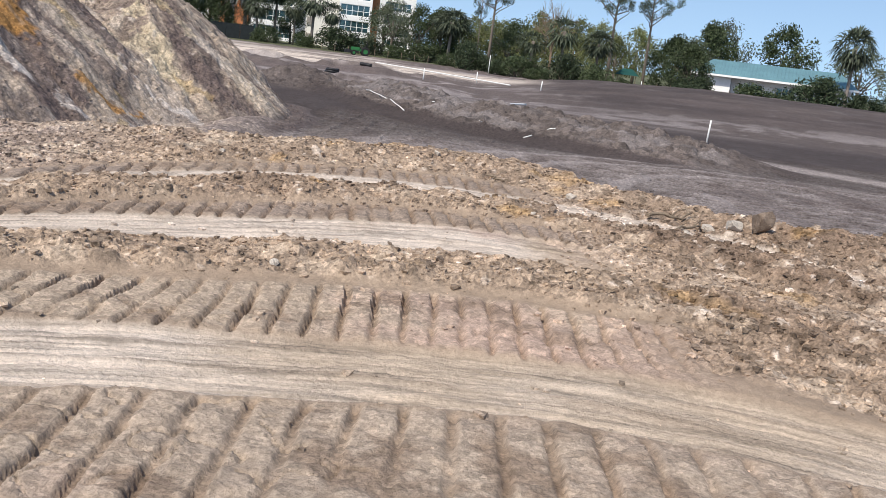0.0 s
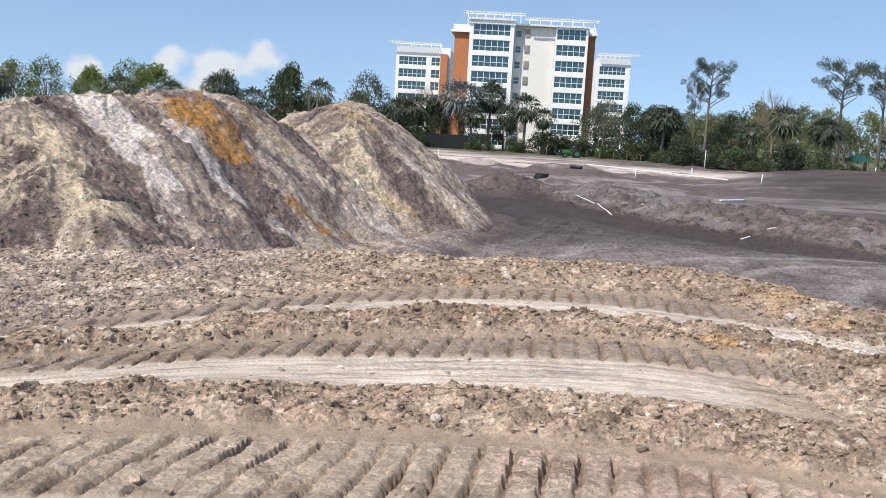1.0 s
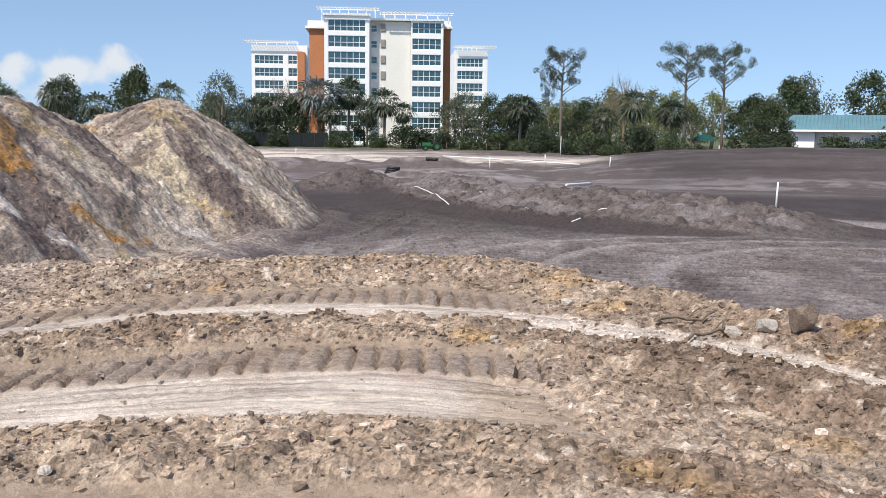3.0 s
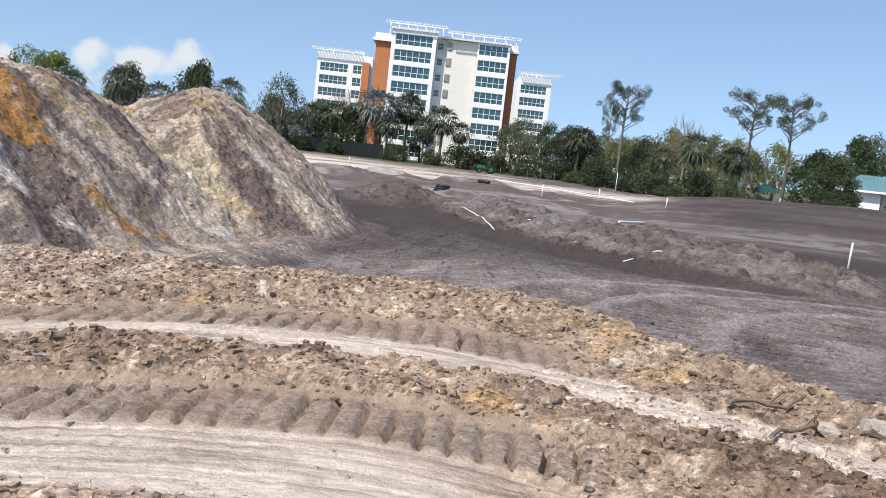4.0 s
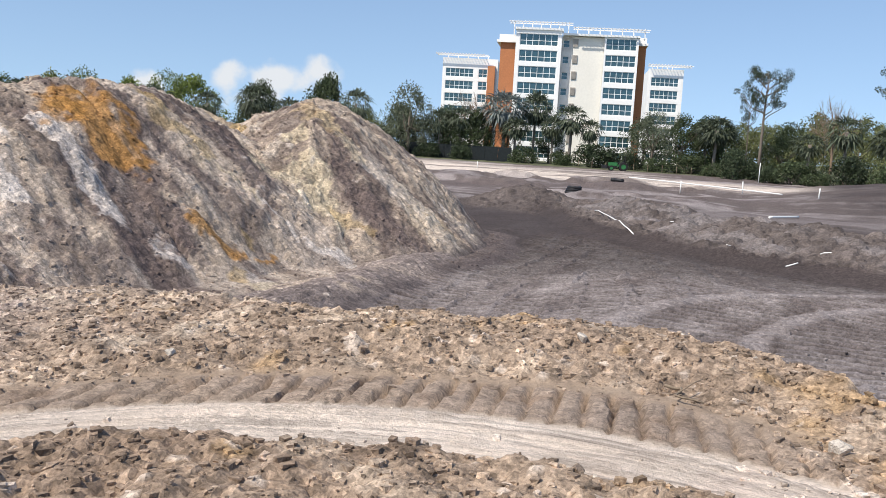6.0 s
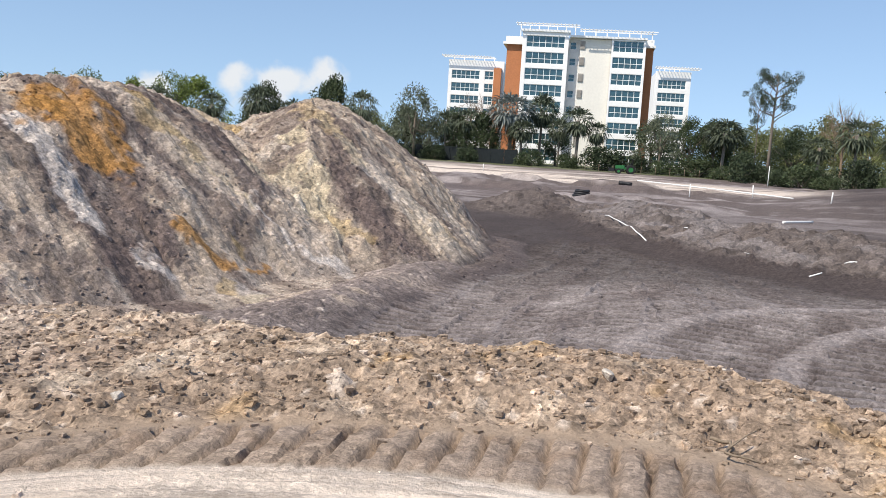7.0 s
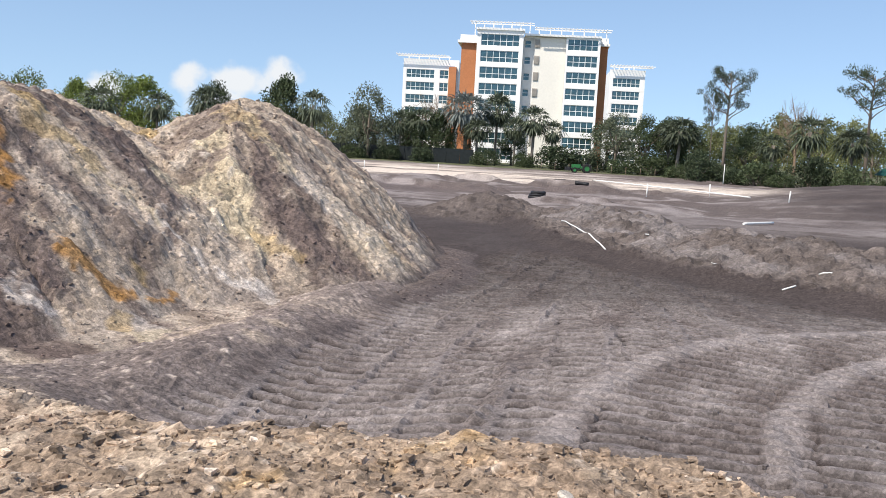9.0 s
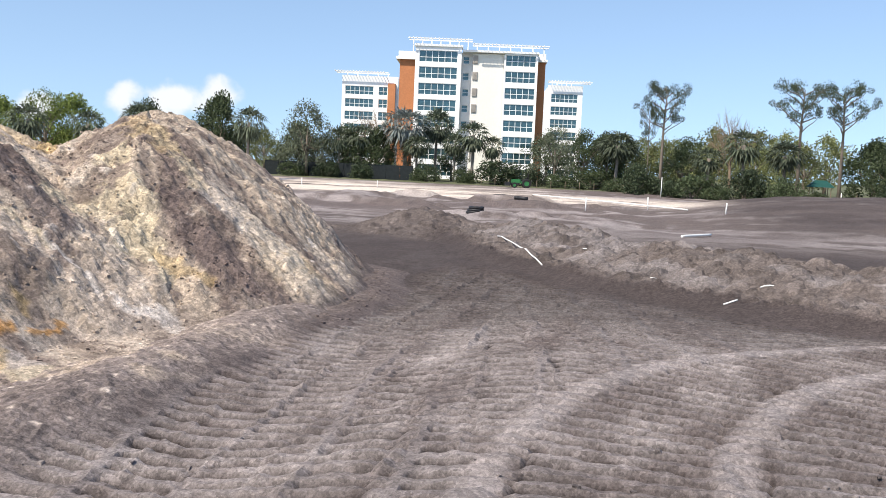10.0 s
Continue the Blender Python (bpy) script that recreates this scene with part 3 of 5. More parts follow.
def build_ground():
    d = np.concatenate([np.linspace(-70, -6, 24)[:-1], np.arange(-6, 2.5, 0.2), np.geomspace(2.6, 14, 470)[:-1], np.arange(14, 27, 0.046), np.arange(27, 35, 0.062), np.arange(35, 48, 0.13), np.geomspace(48, 190, 110), np.geomspace(195, 2500, 24)])
    u = np.concatenate([-np.geomspace(600, 0.04, 34), np.linspace(0, 1, 700), 1 + np.geomspace(0.04, 600, 34)])
    dd = np.clip(d, 2.2, 200)[:, None]
    lo, hi = -1.02 * dd - 2.2, 0.60 * dd + 2.6
    U = u[None, :]
    X = np.where(U < 0, lo + U * 4, np.where(U > 1, hi + (U - 1) * 4, lo + (hi - lo) * U))
    Y = np.broadcast_to(d[:, None], X.shape).copy()
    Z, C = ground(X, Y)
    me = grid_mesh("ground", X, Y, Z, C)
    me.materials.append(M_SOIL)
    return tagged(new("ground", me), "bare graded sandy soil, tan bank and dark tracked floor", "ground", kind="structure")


build_ground()


# ---- the soil stockpile ----
# crests of the tipped heaps, from their near end to the far one: x, y, height
SPINES = [
    ((-8.35, 25.1, 2.3), (-8.55, 25.9, 2.9), (-9.0, 27.2, 3.3), (-9.9, 29.2, 3.6), (-12.0, 31.0, 3.2)),
    ((-11.9, 16.6, 2.75), (-11.6, 18.4, 3.15), (-11.3, 20.6, 3.4), (-11.1, 22.6, 3.45), (-11.9, 26.2, 3.05), (-13.5, 29.0, 2.7)),
    ((-9.2, 14.8, 1.25), (-10.4, 14.9, 1.75), (-12.5, 15.2, 2.2), (-16.0, 16.2, 2.5), (-24.0, 17.5, 2.1)),
    ((-11.9, 17.4, 2.9), (-14.5, 19.2, 2.5), (-19.0, 21.0, 2.0)),
]


def pile_field(X, Y):
    """Height of the heap, and for each point the way round its crest and the way down from it."""
    wx, wy = X + 0.30 * fbm(X, Y, 1.7, 2, 71), Y + 0.30 * fbm(X, Y, 1.7, 2, 72)
    total, best, Q, D = 0.0, np.full(X.shape, -99.0), np.zeros_like(X), np.zeros_like(X)
    for n, spine in enumerate(SPINES):
        top, near, q = np.full(X.shape, -99.0), np.zeros_like(X), np.zeros_like(X)
        run = 7.0 * n
        for (ax, ay, az), (bx, by, bz) in zip(spine, spine[1:]):
            length = math.hypot(bx - ax, by - ay)
            u = np.clip(((wx - ax) * (bx - ax) + (wy - ay) * (by - ay)) / length ** 2, 0, 1)
            dx, dy = wx - ax - u * (bx - ax), wy - ay - u * (by - ay)
            d = np.hypot(dx, dy)
            z = az + u * (bz - az) - 0.12 - 0.84 * (np.sqrt(d * d + 1.0) - 1.0) + 0.05
            win = z > top
            top, near = np.where(win, z, top), np.where(win, d, near)
            q = np.where(win, run + u * length + 1.7 * np.arctan2(dy, dx), q)
            run += length
        total = total + np.exp(np.clip(3.6 * top, -60, 60))
        win = top > best
        best, Q, D = np.where(win, top, best), np.where(win, q, Q), np.where(win, near, D)
    h = np.log(total + 1e-20) / 3.6
    rills = fbm(Q, D * 0.16, 1.1, 3, 73)
    h = h + (0.17 * rills + 0.16 * fbm(X, Y, 1.5, 3, 74)) * smooth(-0.1, 0.9, h) * smooth(-0.4, 1.0, D)
    # the foot runs out in a low apron of rolled lumps
    apron = 0.16 * smooth(-1.1, -0.1, h + 0.25 * fbm(X, Y, 1.0, 3, 76))
    return np.maximum(h, apron - 0.08 + 0.05 * h), Q, D


def pile_height(X, Y):
    return pile_field(X, Y)[0]


PILE_X = np.concatenate([np.linspace(-34, -18, 130)[:-1], np.arange(-18, -2.6, 0.044)])
PILE_Y = np.concatenate([np.arange(11.5, 31, 0.044), np.linspace(31.1, 36, 50)])
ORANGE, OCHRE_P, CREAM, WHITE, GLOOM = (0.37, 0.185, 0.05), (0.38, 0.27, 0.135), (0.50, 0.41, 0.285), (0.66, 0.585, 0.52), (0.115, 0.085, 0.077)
ORANGE_SEAMS = [(-10.2, 19.9, -9.4, 19.9, 0.5, 0.95), (-10.58, 19.92, -10.22, 19.77, 0.3, 0.8), (-7.55, 19.81, -7.27, 20.17, 0.17, 0.95), (-6.95, 20.61, -6.79, 20.96, 0.09, 0.9), (-12.34, 14.82, -11.96, 14.55, 0.25, 0.7)]
OCHRE_P_SEAMS = [(-7.49, 20.82, -7.34, 20.82, 0.14, 0.9), (-10.79, 25.43, -10.75, 26.45, 0.2, 0.9), (-10.38, 22.03, -9.87, 22.00, 0.22, 0.9), (-9.68, 21.51, -8.80, 21.78, 0.2, 0.7), (-6.80, 19.76, -6.50, 19.39, 0.1, 0.8), (-9.03, 27.14, -7.92, 26.04, 0.3, 0.5), (-6.72, 23.65, -6.11, 23.78, 0.14, 0.7)]
CREAM_SEAMS = [(-8.58, 25.25, -8.28, 24.86, 0.16, 1), (-8.83, 26.90, -7.20, 25.72, 0.24, 0.65), (-8.33, 23.28, -7.90, 23.75, 0.2, 0.8), (-7.87, 24.39, -7.05, 23.44, 0.26, 0.95), (-7.38, 23.96, -6.66, 23.53, 0.22, 0.8), (-5.96, 19.41, -5.49, 19.84, 0.25, 0.8), (-9.28, 21.61, -7.68, 21.88, 0.07, 0.7), (-10.99, 15.57, -9.05, 14.30, 0.45, 0.85), (-11.12, 14.44, -10.23, 13.64, 0.3, 0.6)]
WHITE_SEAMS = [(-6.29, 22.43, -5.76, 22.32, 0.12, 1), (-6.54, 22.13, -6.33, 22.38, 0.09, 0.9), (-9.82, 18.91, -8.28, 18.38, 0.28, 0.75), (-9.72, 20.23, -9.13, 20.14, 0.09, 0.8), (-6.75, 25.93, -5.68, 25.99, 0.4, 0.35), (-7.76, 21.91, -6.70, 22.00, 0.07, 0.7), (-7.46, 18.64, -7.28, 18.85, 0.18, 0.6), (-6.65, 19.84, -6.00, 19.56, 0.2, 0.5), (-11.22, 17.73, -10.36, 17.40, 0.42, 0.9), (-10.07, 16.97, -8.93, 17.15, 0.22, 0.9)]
# darker streaks on the heap: both ends, half width, amount
GLOOM_STREAKS = [(-10.40, 20.63, -9.50, 20.97, 0.35, 0.85), (-9.19, 22.93, -7.42, 22.04, 0.3, 0.85), (-8.94, 20.99, -7.41, 21.26, 0.26, 0.8), (-9.6, 27.2, -8.9, 25.2, 0.4, 0.7), (-7.33, 24.60, -5.86, 24.19, 0.3, 0.75), (-9.23, 19.52, -8.92, 19.67, 0.2, 0.8), (-7.85, 18.20, -7.39, 18.87, 0.3, 0.75), (-8.05, 17.05, -7.12, 16.99, 0.45, 0.75), (-9.97, 16.00, -8.31, 15.75, 0.55, 0.85), (-11.46, 13.51, -10.32, 13.42, 0.35, 0.85), (-11.71, 17.08, -10.64, 16.74, 0.4, 0.7)]


def build_pile():
    X, Y = np.meshgrid(PILE_X, PILE_Y)
    h, Q, D = pile_field(X, Y)
    up = smooth(-0.1, 0.5, h)
    Z = 0.12 + np.clip(h, -0.6, 9)
    fall, fine = fbm(Q, D * 0.20, 0.75, 4, 81), fbm(Q, D * 0.17, 0.30, 3, 89)
    Z += up * (0.10 * fall + 0.05 * fine + 0.24 * (np.abs(fbm(X, Y, 0.7, 5, 83, 0.66)) - 0.2) + 0.03 * fbm(X, Y, 0.15, 2, 82))
    c1, k1 = clods(X, Y, 0.34, 0.22, 141)
    c2, k2 = clods(X, Y, 0.17, 0.45, 151)
    c3, k3 = clods(X, Y, 0.10, 0.60, 171)
    heap = np.maximum.reduce([0.8 * c1, c2, c3])
    shade = np.where(heap > c3, np.where(heap > c2, k1, k2), k3)
    lumpy = fbm(X, Y, 1.4, 3, 155)
    keep = up * smooth(-0.35, 0.25, lumpy + 0.5 * fall)
    Z += keep * heap * 0.6
    Z = np.where(h < -0.10, -0.8, Z)
    n1, n2 = fbm(X, Y, 1.6, 3, 84), fbm(X, Y, 0.4, 4, 85, 0.6)
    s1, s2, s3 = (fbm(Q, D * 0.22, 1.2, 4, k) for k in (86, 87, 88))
    col = np.empty(X.shape + (3,))
    col[:] = np.array((0.375, 0.30, 0.232))
    col = mix(col, np.array((0.46, 0.38, 0.315)), smooth(0.05, 0.40, s2 + 0.3 * n2) * 0.6)
    col = mix(col, np.array((0.44, 0.34, 0.215)), smooth(0.12, 0.45, s3 + 0.4 * n2) * 0.55 * smooth(0.2, 0.8, h))
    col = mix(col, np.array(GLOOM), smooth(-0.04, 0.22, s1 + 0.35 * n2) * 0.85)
    # fine rills: crests paled and troughs darkened, relief shading put into the colour
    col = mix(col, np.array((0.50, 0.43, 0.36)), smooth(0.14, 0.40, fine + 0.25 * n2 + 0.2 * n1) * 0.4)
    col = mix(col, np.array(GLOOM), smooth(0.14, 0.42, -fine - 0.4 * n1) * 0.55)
    WX, WY = X + 0.35 * fbm(X, Y, 0.9, 4, 78, 0.6), Y + 0.35 * fbm(X, Y, 0.8, 4, 79, 0.6)
    rag = 0.38 * n2 + 0.30 * fine + 0.25 * fall + 0.5 * (shade - 0.5) * keep + 0.25 * fbm(X, Y, 0.16, 2, 95)
    for tint, seams in ((GLOOM, GLOOM_STREAKS), (WHITE, WHITE_SEAMS), (CREAM, CREAM_SEAMS), (OCHRE_P, OCHRE_P_SEAMS), (ORANGE, ORANGE_SEAMS)):
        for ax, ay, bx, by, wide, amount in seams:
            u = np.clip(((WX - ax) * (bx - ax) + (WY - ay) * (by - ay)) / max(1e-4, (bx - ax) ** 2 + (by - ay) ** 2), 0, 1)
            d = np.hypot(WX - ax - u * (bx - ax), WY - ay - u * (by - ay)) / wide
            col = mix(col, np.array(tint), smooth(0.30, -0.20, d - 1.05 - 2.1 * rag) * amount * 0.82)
    # graded dark soil round the foot of the far heap, pale crumbs elsewhere
    foot = 1 - smooth(0.02, 0.45, h + 0.2 * n1)
    col = mix(col, DARK * 1.15, foot * smooth(21, 24, Y))
    col = col * (1 + 0.60 * keep * (shade - 0.42))[..., None]
    col = mix(col, np.array(WHITE), keep * smooth(0.93, 0.97, shade) * 0.4)
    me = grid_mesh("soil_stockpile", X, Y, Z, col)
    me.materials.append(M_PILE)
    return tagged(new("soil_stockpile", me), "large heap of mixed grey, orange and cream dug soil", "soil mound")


build_pile()


# ---- shapes ----
def part(name, bm, material, parent, label=""):
    """One mesh object under a thing or under a part."""
    me = bpy.data.meshes.new(name)
    bm.to_mesh(me)
    bm.free()
    me.materials.append(material)
    ob = new(name, me)
    ob.parent = parent
    return tagged(ob, label)


def shared(name, me, parent, at=(0, 0, 0)):
    ob = new(name, me)
    ob.parent = parent
    ob.location = at
    return ob


def mesh_of(name, bm, material):
    me = bpy.data.meshes.new(name)
    bm.to_mesh(me)
    bm.free()
    me.materials.append(material)
    return me


def box(bm, x0, x1, y0, y1, z0, z1):
    v = [bm.verts.new(p) for p in ((x0, y0, z0), (x1, y0, z0), (x1, y1, z0), (x0, y1, z0), (x0, y0, z1), (x1, y0, z1), (x1, y1, z1), (x0, y1, z1))]
    for f in ((3, 2, 1, 0), (4, 5, 6, 7), (0, 1, 5, 4), (1, 2, 6, 5), (2, 3, 7, 6), (3, 0, 4, 7)):
        bm.faces.new([v[i] for i in f])


def tube(bm, pts, radii, sides=7, cap=True):
    rings = []
    for i, p in enumerate(pts):
        p = Vector(p)
        way = (Vector(pts[min(i + 1, len(pts) - 1)]) - Vector(pts[max(i - 1, 0)])).normalized()
        side = way.cross(Vector((0.31, 0.95, 0.05))).normalized()
        other = way.cross(side)
        rings.append([bm.verts.new(p + radii[i] * (math.cos(a) * side + math.sin(a) * other)) for a in (2 * math.pi * k / sides for k in range(sides))])
    for a, b in zip(rings, rings[1:]):
        for k in range(sides):
            f = bm.faces.new((a[k], a[(k + 1) % sides], b[(k + 1) % sides], b[k]))
            f.smooth = True
    if cap:
        bm.faces.new(rings[0][::-1])
        bm.faces.new(rings[-1])


def empty(name, m):
    ob = new(name)
    ob.matrix_world = m
    return ob


def ground_at(x, y):
    z, _ = ground(np.array([[float(x)]]), np.array([[float(y)]]))
    return float(z[0, 0])


# ---- trees ----
rng = np.random.default_rng(5)


def leaves_mesh(name, centres, radii, count, size, material, flat=1.0, droop=0.0):
    """A crown of many small leaves, in clumps round the given centres."""
    P, F = [], []
    n = 0
    for c, r in zip(centres, radii):
        k = int(count)
        d = rng.normal(size=(k, 3))
        d /= np.linalg.norm(d, axis=1)[:, None]
        p = np.array(c) + d * (r * (0.45 + 0.6 * rng.random((k, 1)))) * np.array((1, 1, flat))
        a = rng.normal(size=(k, 3))
        a[:, 2] -= droop
        a /= np.linalg.norm(a, axis=1)[:, None]
        b = np.cross(a, rng.normal(size=(k, 3)))
        b /= np.linalg.norm(b, axis=1)[:, None]
        s = size * (0.6 + 0.8 * rng.random((k, 1)))
        q = np.stack([p - a * s, p + b * s * 0.42, p + a * s, p - b * s * 0.42], 1)
        P.append(q.reshape(-1, 3))
        F.append(np.arange(n, n + 4 * k).reshape(-1, 4))
        n += 4 * k
    me = quick_mesh(name, np.concatenate(P), np.concatenate(F))
    me.materials.append(material)
    return me


def finish_tree(name, trunk, bark, crown, label, category):
    root = empty(name, Matrix())
    part("trunk", trunk, bark, root)
    if crown is not None:
        shared("crown", crown, root)
    return tagged(root, label, category, group=category + "s along the site's far edge")


def broad_tree(name, material, label, clumps=60, leaf=0.19, per=80, bottom=0.30):
    """A tree one unit of ten metres high and wide, to be scaled."""
    bm = bmesh.new()
    tube(bm, [(0, 0, -0.3), (0.15, 0, 1.6), (0.1, 0.1, 3.4), (0.3, 0, 6.2)], [0.34, 0.26, 0.2, 0.09])
    cs, rs = [], []
    for k in range(9):
        a, r, z = k * 2.4 + rng.random(), 2.2 + 1.6 * rng.random(), 4.6 + 3.6 * rng.random()
        tube(bm, [(0.1, 0.05, 2.2 + 0.25 * k), (0.5 * r * math.cos(a), 0.5 * r * math.sin(a), z - 1.4), (r * math.cos(a), r * math.sin(a), z)], [0.11, 0.07, 0.025], 5)
    for k in range(clumps):
        u, a = rng.random(), rng.random() * 6.283
        z = bottom * 10 + (10 - bottom * 10) * u
        w = math.sin(math.pi * min(1, 0.22 + 0.78 * u)) ** 0.7
        r = 5.0 * w * (0.45 + 0.6 * rng.random())
        cs.append((r * math.cos(a), r * math.sin(a), z - 0.8))
        rs.append(0.75 + 0.75 * rng.random())
    crown = leaves_mesh("crown", cs, rs, per, leaf, material)
    return finish_tree(name, bm, M_BARK, crown, label, "tree")


def pine_tree(name, label, lean=0.5):
    bm = bmesh.new()
    tube(bm, [(0, 0, -0.3), (0.05, 0, 3.0), (0.15 * lean, 0.1, 6.0), (0.5 * lean, 0, 9.3)], [0.27, 0.22, 0.15, 0.05])
    cs, rs = [], []
    for k in range(19):
        a = k * 2.2 + rng.random() * 0.8
        z0 = 5.2 + 0.19 * k + 0.6 * rng.random()
        r = (4.7 - 0.07 * k) * (0.45 + 0.6 * rng.random())
        end = (r * math.cos(a), r * math.sin(a), min(9.6, z0 + 0.5 + 0.35 * r))
        tube(bm, [(0.1 * lean, 0, z0), (0.35 * end[0] + 0.3 * rng.normal(), 0.35 * end[1] + 0.3 * rng.normal(), z0 + 0.5), (0.7 * end[0], 0.7 * end[1], end[2] - 0.5), end], [0.065, 0.05, 0.035, 0.015], 5)
        for j in range(3):
            f = 0.50 + 0.55 * rng.random()
            cs.append((end[0] * f + rng.normal() * 0.35, end[1] * f + rng.normal() * 0.35, end[2] + rng.normal() * 0.22 - (1 - f) * 0.5))
            rs.append(0.45 + 0.40 * rng.random())
    crown = leaves_mesh("crown", cs, rs, 110, 0.085, M_PINE, 0.6)
    return finish_tree(name, bm, M_BARK, crown, label, "tree")


def palm_tree(name, material, label, fronds=52, dead=12):
    bm = bmesh.new()
    tube(bm, [(0, 0, -0.3), (0.12, 0, 2.5), (0.05, 0.08, 5.5), (0.0, 0.0, 7.6)], [0.26, 0.19, 0.18, 0.22])
    V, F = [], []
    for k in range(fronds + dead):
        old = k >= fronds
        a = k * 2.39996
        up = (1.35 - 2.5 * (k / fronds)) if not old else (-1.25 - 0.2 * rng.random())
        length = 1.5 + 0.5 * rng.random()
        out = np.array((math.cos(a) * math.cos(up), math.sin(a) * math.cos(up), math.sin(up)))
        hub = np.array((0, 0, 7.6)) + out * length * (0.75 if not old else 0.4)
        side = np.array((-math.sin(a), math.cos(a), 0))
        nrm = np.cross(out, side)
        i = len(V)
        V += [(0, 0, 7.5), tuple(hub + side * 0.04), tuple(hub - side * 0.04)]
        F.append((i, i + 1, i + 2))
        for j in range(11):
            b = -1.35 + 2.7 * j / 10
            w = out * math.cos(b) + side * math.sin(b) + nrm * rng.uniform(-0.6, 0.6)
            tip = hub + w * length * (0.95 - 0.25 * abs(b) / 1.35) + np.array((0, 0, -0.5 * length * (0.3 + 0.7 * rng.random())))
            mid = hub + w * length * 0.5 + nrm * 0.03
            t = np.cross(w, nrm) * 0.10
            i = len(V)
            V += [tuple(hub), tuple(mid + t), tuple(mid - t), tuple(tip)]
            F += [(i, i + 1, i + 2), (i + 1, i + 3, i + 2)]
    me = bpy.data.meshes.new("crown")
    me.from_pydata(V, [], F)
    me.materials.append(material)
    return finish_tree(name, bm, M_PALMBARK, me, label, "palm")


def bush(name, material, label):
    bm = bmesh.new()
    for k in range(5):
        a = k * 1.3
        tube(bm, [(0, 0, -0.2), (0.4 * math.cos(a), 0.4 * math.sin(a), 0.5), (1.1 * math.cos(a), 1.1 * math.sin(a), 1.2)], [0.06, 0.04, 0.015], 5)
    cs, rs = [], []
    for k in range(44):
        a, u = rng.random() * 6.283, rng.random()
        z = 2.0 * u
        r = 2.0 * math.sqrt(max(0.05, 1 - 0.8 * u * u)) * (0.35 + 0.65 * rng.random())
        cs.append((r * math.cos(a), r * math.sin(a), z - 0.05))
        rs.append(0.42 + 0.3 * rng.random())
    return finish_tree(name, bm, M_BARK, leaves_mesh("crown", cs, rs, 100, 0.11, material), label, "bush")


def bare_tree(name, label):
    bm = bmesh.new()
    tube(bm, [(0, 0, -0.3), (0.1, 0, 2.0), (0, 0.1, 4.0)], [0.28, 0.22, 0.15])

    def limb(p, way, length, r, depth):
        end = p + way * length
        mid = p + way * length * 0.5 + Vector(rng.normal(size=3)) * length * 0.06
        tube(bm, [p, mid, end], [r, r * 0.8, r * 0.5], 4 if depth else 3, False)
        if depth:
            for _ in range(4):
                w = (way + Vector(rng.normal(size=3)) * 0.48 + Vector((0, 0, 0.12))).normalized()
                limb(p + way * length * (0.45 + 0.55 * rng.random()), w, length * 0.66, r * 0.55, depth - 1)

    for k in range(6):
        a = k * 1.05 + rng.random()
        limb(Vector((0, 0.05, 2.6 + 0.25 * k)), Vector((math.cos(a), math.sin(a), 1.0)).normalized(), 2.9, 0.10, 3)
    root = empty(name, Matrix())
    part("trunk", bm, M_TWIG, root)
    return tagged(root, label, "tree", group="trees along the site's far edge")


def stand(protos, rows, height, width):
    """Sets copies of the prototypes where they grow: x, y, height, half width."""
    for k, (x, y, h, w) in enumerate(rows):
        ob = protos[k % len(protos)]
        z = ground_at(x, y)
        m = Matrix.LocRotScale((x, y, z), Euler((0, 0, (k * 1.7) % 6.28)), (w / width, w / width, (h + 0.15 - z) / height))
        if ob.get("placed"):
            copy_thing(ob, m @ Matrix.Diagonal((1 / ob.scale.x, 1 / ob.scale.y, 1 / ob.scale.z, 1)))
        else:
            ob.matrix_basis = m
            ob["placed"] = True


stand([broad_tree("tree", M_BRIGHT, "leafy tree with bright green spring leaves", 70, 0.20, 110), broad_tree("tree", M_BRIGHT, "open bright green leafy tree", 54, 0.16, 90, 0.25)],
      [(-79.3, 132.6, 11.0, 5.2), (-91.4, 122.9, 11.0, 4.5), (-90.1, 132.8, 9.9, 3.8), (-80.2, 127.7, 11.4, 5.1), (-86.4, 126.6, 10.0, 2.6)], 10.0, 5.0)
